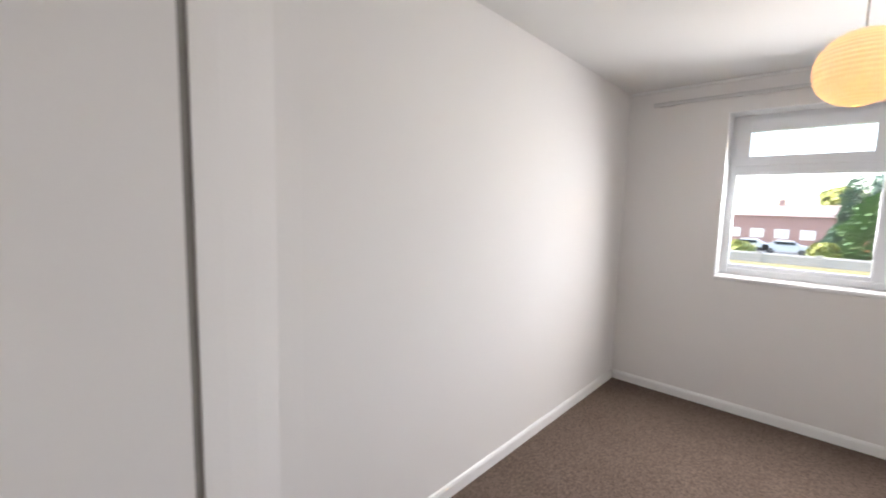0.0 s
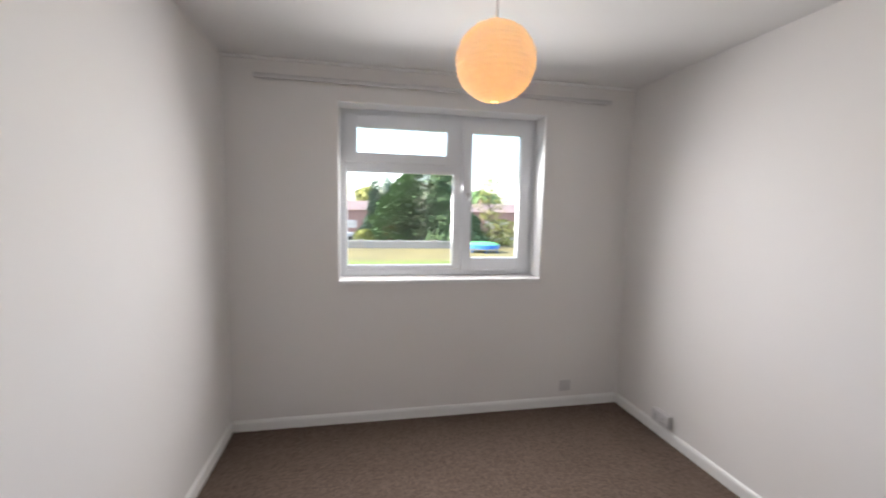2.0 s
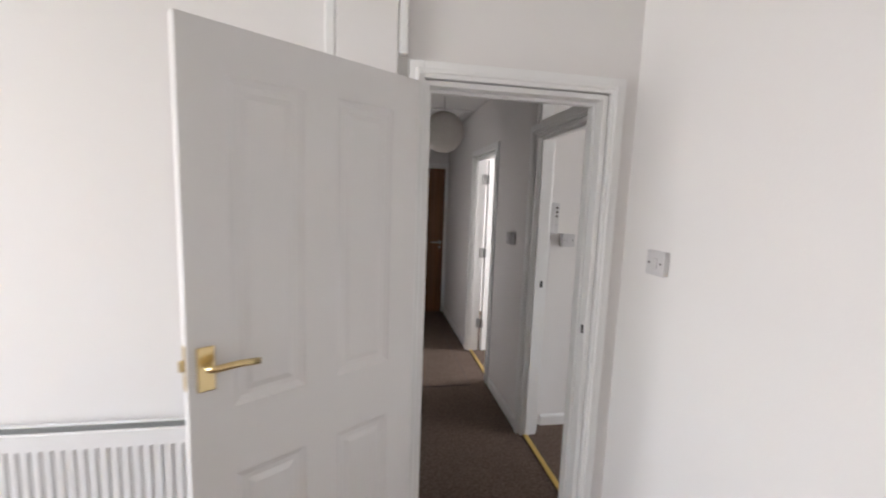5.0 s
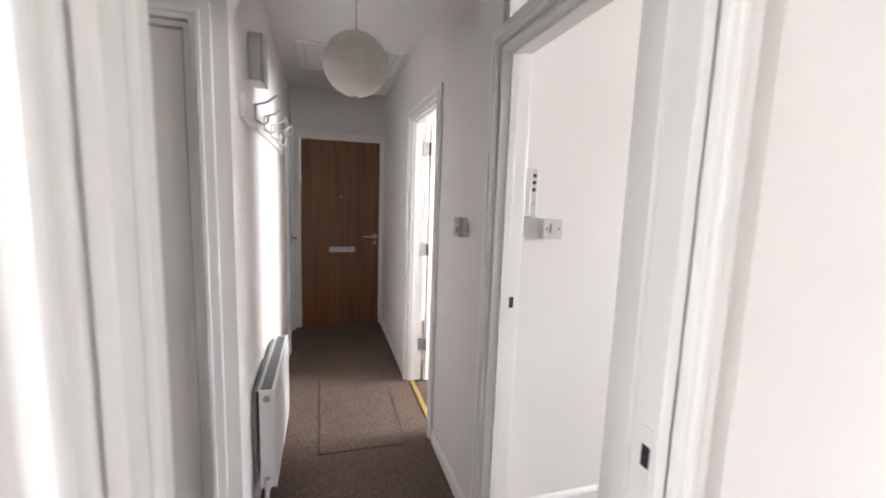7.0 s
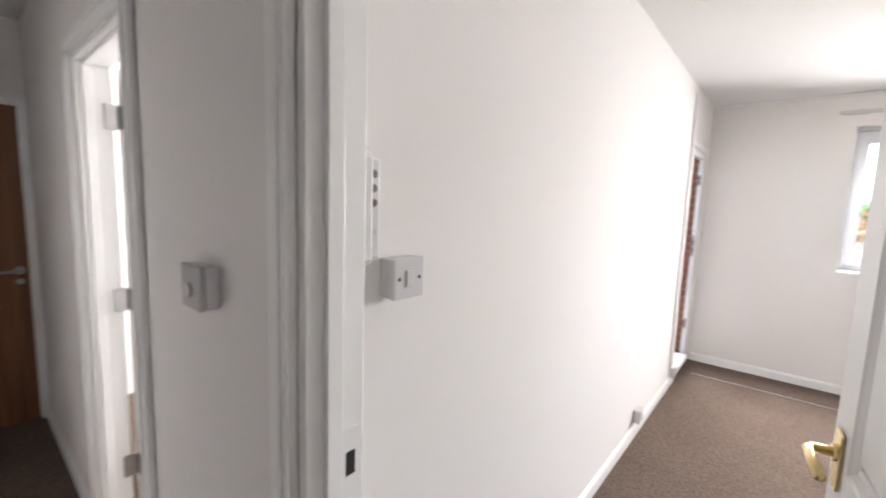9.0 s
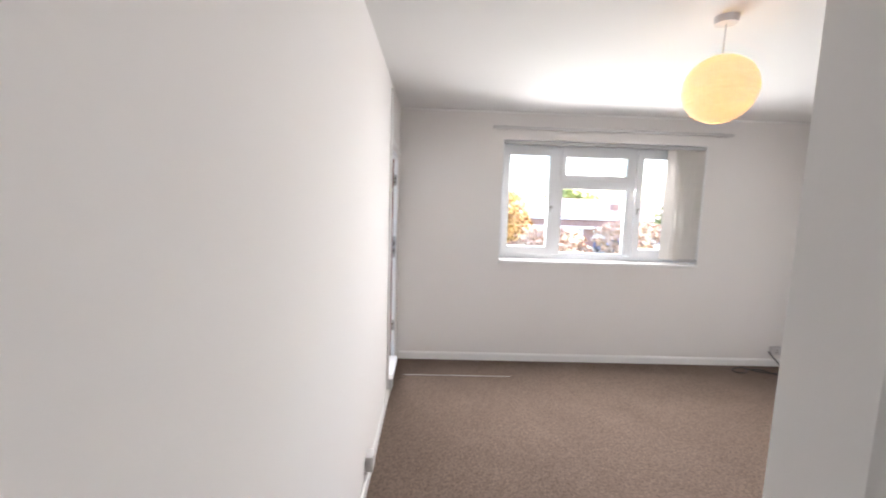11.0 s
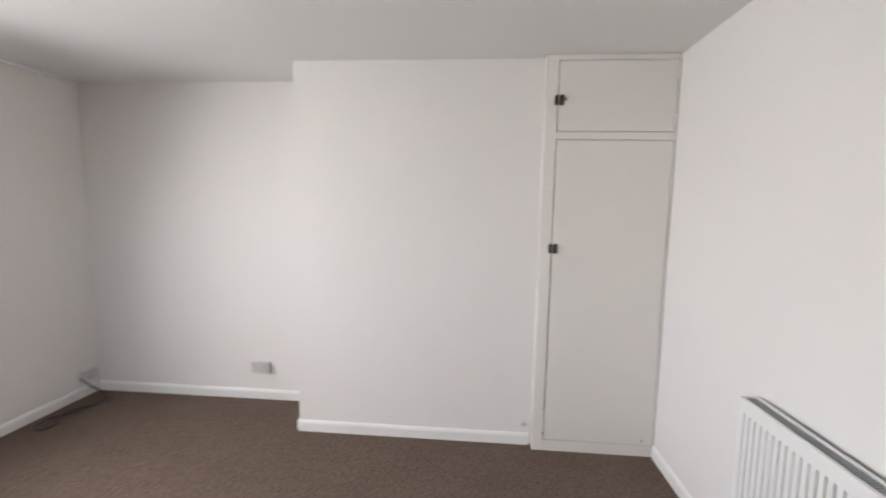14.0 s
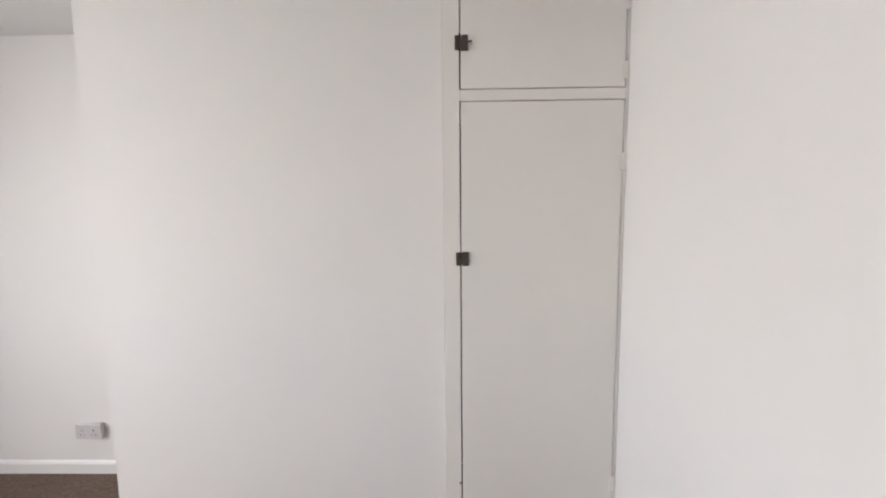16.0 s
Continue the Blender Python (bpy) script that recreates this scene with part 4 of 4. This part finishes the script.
tree("conifer_tree", "large dark green conifer across the field", -50, 8.6, G, 11.0, 13.5, CONIFER, "cone", 26000, 0.6, 3, 0.04)
tree("conifer_tree", "bluish conifer behind the larger one", -60, 3.4, G, 9.0, 9.0, CONIFER_BLUE, "cone", 9000, 0.5, 4, 0.05)
tree("bare_tree", "thin pale tree with few leaves", -58, 19, G, 9, 6, WILLOW, "round", 500, 0.3, 5)
tree("red_shrub", "orange-red leaved shrub by the road", -50, 4.0, G, 3.4, 2.6, REDLEAF, "round", 900, 0.28, 6, 0.05)
for i, (x, y, h, w) in enumerate(((-47, 0.5, 1.8, 3.0), (-48, 17.5, 3.2, 6.0), (-47, -6, 1.6, 4.0), (-49, 23, 3.0, 5.0))):
    tree("garden_shrub", "rounded yellow-green garden shrub beside the road", x, y, G, h, w, WILLOW, "round", 900, 0.3, 20 + i, 0.02)
for i, (x, y, h, w, mt) in enumerate(((-95, -20, 9, 10, ORANGE), (-98, 2, 9, 8, WILLOW), (-100, -45, 9, 12, AUTUMN), (-100, 30, 9, 12, SHRUB))):
    tree("distant_tree", "distant leafy tree behind the houses", x, y, G, h, w, mt, "round", 1200, 0.8, 30 + i)

tree("autumn_tree", "pinkish brown autumn tree below the window", 25, -4.0, G, 3.2, 5.0, AUTUMN, "round", 1500, 0.24, 41, 0.2)
tree("autumn_tree", "second pinkish brown autumn tree", 30, -10.5, G, 3.6, 5.5, AUTUMN, "round", 1500, 0.26, 42, 0.2)
tree("orange_tree", "orange leaved tree beyond the lawn", 38, -3.0, G, 5.6, 4.6, ORANGE, "round", 2200, 0.3, 43, 0.2)
tree("willow_tree", "yellow-green tree beyond the lawn", 36, -19, G, 5.8, 7.0, WILLOW, "round", 3200, 0.3, 44, 0.05)
for i, (x, y, h, w) in enumerate(((17, -1.2, 1.7, 4.5), (19, -5.5, 1.3, 4.0), (16, 1.8, 1.8, 4.5), (22, -9.5, 1.2, 4.0), (20, 5.0, 1.9, 5.0))):
    tree("hedge_shrub", "dark green rounded garden shrub", x, y, G, h, w, SHRUB, "round", 1600, 0.2, 50 + i, 0.0)
for i, (x, y, h, w, mt) in enumerate(((75, -45, 8.6, 14, SHRUB), (78, -22, 7.2, 12, WILLOW), (80, 5, 7.4, 12, AUTUMN), (85, -70, 8.0, 16, SHRUB), (78, -8, 6.6, 8, SHRUB))):
    tree("distant_tree", "distant leafy tree behind the flats", x, y, G, h, w, mt, "round", 1300, 0.8, 60 + i)


def terrace(name, label, x, y0, y1, deep, eaves, ridge, face, wallm=HOUSEBRICK):
    """A row of houses with windows, doors and a pitched roof; its front looks along face (+1 or -1) in x."""
    t = thing(name, label, "houses", pose(x, 0, G))
    part("wall", boxes((-deep / 2, deep / 2, y0, y1, 0, eaves)), wallm, t)
    bm = bmesh.new()
    e = 0.35
    v = [bm.verts.new(p) for p in ((-deep / 2 - e, y0 - e, eaves), (deep / 2 + e, y0 - e, eaves), (0, y0 - e, ridge), (-deep / 2 - e, y1 + e, eaves), (deep / 2 + e, y1 + e, eaves), (0, y1 + e, ridge))]
    for f in ((0, 1, 2), (3, 5, 4), (0, 2, 5, 3), (1, 4, 5, 2), (0, 3, 4, 1)):
        bm.faces.new([v[i] for i in f])
    part("roof", bm, ROOF, t)
    fx = face * deep / 2
    n = max(2, int((y1 - y0) / 2.6))
    for i in range(n):
        yc = y0 + (i + 0.5) * (y1 - y0) / n
        for zc in ((1.35, 3.75) if eaves > 4 else (1.6,)):
            a, b = sorted((fx - face * 0.05, fx + face * 0.05))
            w = part("window", boxes((a, b, yc - 0.75, yc + 0.75, zc - 0.6, zc + 0.6)), UPVC, t, "white framed window")
            c, d = sorted((fx + face * 0.04, fx + face * 0.07))
            part("pane", boxes((c, d, yc - 0.65, yc - 0.05, zc - 0.5, zc + 0.5), (c, d, yc + 0.05, yc + 0.65, zc - 0.5, zc + 0.5)), RENDER, w)
        if i % 3 == 1:
            part("chimney", boxes((-0.4, 0.4, yc - 0.9, yc - 0.2, ridge - 0.6, ridge + 0.7)), wallm, t)
    return t


terrace("terraced_houses", "brick terraced houses with brown tiled roofs and white windows", -74, -48, 8, 8, 4.0, 5.6, 1)
terrace("terraced_houses", "brick houses with a dark roof behind the shrubs", -78, 20, 48, 8, 4.0, 5.6, 1)
terrace("low_flats", "long red brick flats with a pale roof", 52, -62, 12, 8, 3.3, 4.1, -1)
terrace("houses_behind", "pale houses standing behind the flats", 66, -52, -6, 8, 3.6, 5.6, -1, RENDER)
for z in (3.0, 2.0):
    fasc = thing("roof_fascia", "white fascia board along the brick flats", "fascia", pose(47.7, -25, G + z))
    part("board", boxes((-0.2, 0.2, -37, 37, 0, 0.22)), UPVC, fasc)


def car(label, x, y, rz, paint):
    c = thing("parked_car", label, "car", pose(x, y, G + 0.02, 0, 0, rz))
    bm = bmesh.new()
    prof = [(-2.1, 0.35), (-2.12, 0.8), (-1.95, 0.95), (-1.1, 1.02), (-0.5, 1.45), (0.9, 1.47), (1.6, 1.05), (2.05, 0.95), (2.1, 0.35)]
    l = [bm.verts.new((px, -0.85, pz)) for px, pz in prof]
    r = [bm.verts.new((px, 0.85, pz)) for px, pz in prof]
    for i in range(len(prof)):
        j = (i + 1) % len(prof)
        bm.faces.new((l[i], l[j], r[j], r[i]))
    bm.faces.new(l)
    bm.faces.new(r[::-1])
    bmesh.ops.recalc_face_normals(bm, faces=bm.faces[:])
    part("body", bm, paint, c)
    for s in (-1, 1):
        a, b = sorted((s * 0.85, s * 0.87))
        part("side_window", boxes((-0.75, 1.0, a, b, 1.05, 1.38)), CARDARK, c)
        for wx in (-1.3, 1.3):
            part("wheel", cyl((wx, s * 0.7, 0.32), (wx, s * 0.88, 0.32), 0.32, seg=14), BLACK, c)
    return c


for i, y in enumerate((-24, -19, -15, -9.5, -6, -2.5, 2.0)):
    car("silver car parked along the road" if i % 3 else "blue car parked along the road", -55, y, 90 + (i % 2) * 180, CARPAINT if i % 3 else CARBLUE)
for i, y in enumerate((-14, -17.2, -20.4, -27)):
    car("silver car in the car park" if i % 2 else "blue car in the car park", 41, y, 0, CARPAINT if i % 2 else CARBLUE)


gw = thing("garden_wall", "low pale garden wall at the field's edge", "garden wall", pose(-44, 0, G))
part("wall", boxes((-0.12, 0.12, -30, 10.5, 0, 0.75)), MORTAR, gw)
part("coping", boxes((-0.18, 0.18, -30, 10.5, 0.75, 0.83)), RENDER, gw)
for y in range(-28, 11, 4):
    part("pier", boxes((-0.22, 0.22, y, y + 0.44, 0, 0.95)), MORTAR, gw)


def trampoline():
    t = thing("garden_trampoline", "blue-framed garden trampoline with a green sheet", "trampoline", pose(-40, 12.6, G))
    for i in range(6):
        a = i * math.pi / 3
        part("leg", cyl((1.5 * math.cos(a), 1.5 * math.sin(a), 0), (1.5 * math.cos(a), 1.5 * math.sin(a), 0.7), 0.06, seg=8), BLUE, t)
    part("skirt", cyl((0, 0, 0.45), (0, 0, 0.85), 1.72, seg=32), BLUE, t, "blue padded skirt")
    part("sheet", cyl((0, 0, 0.86), (0, 0, 1.05), 1.68, 1.1, seg=32), GREEN, t, "green sheet")


trampoline()

# bricks of the balcony flank, nearest to the doorway
bm = bmesh.new()
B(bm, -0.006, 0.0, 0, 0.215, 0, 0.065)
bmesh.ops.recalc_face_normals(bm, faces=bm.faces[:])
bmesh.ops.bevel(bm, geom=bm.edges[:], offset=0.003, segments=1, affect='EDGES')
bme = bpy.data.meshes.new("brick")
bm.to_mesh(bme)
bm.free()
bme.materials.append(BRICK)
flank = bpy.data.objects["wall_balcony_flank"]
for row in range(26):
    for k in range(6):
        b = new("brick", bme)
        b.parent = flank
        half = row % 2 and k == 0
        b.scale.y = 0.47 if half else 1.0
        b.location = (6.6545, 3.262 + k * 0.225 - (0.1125 if row % 2 and k else 0), 0.078 + row * 0.075)
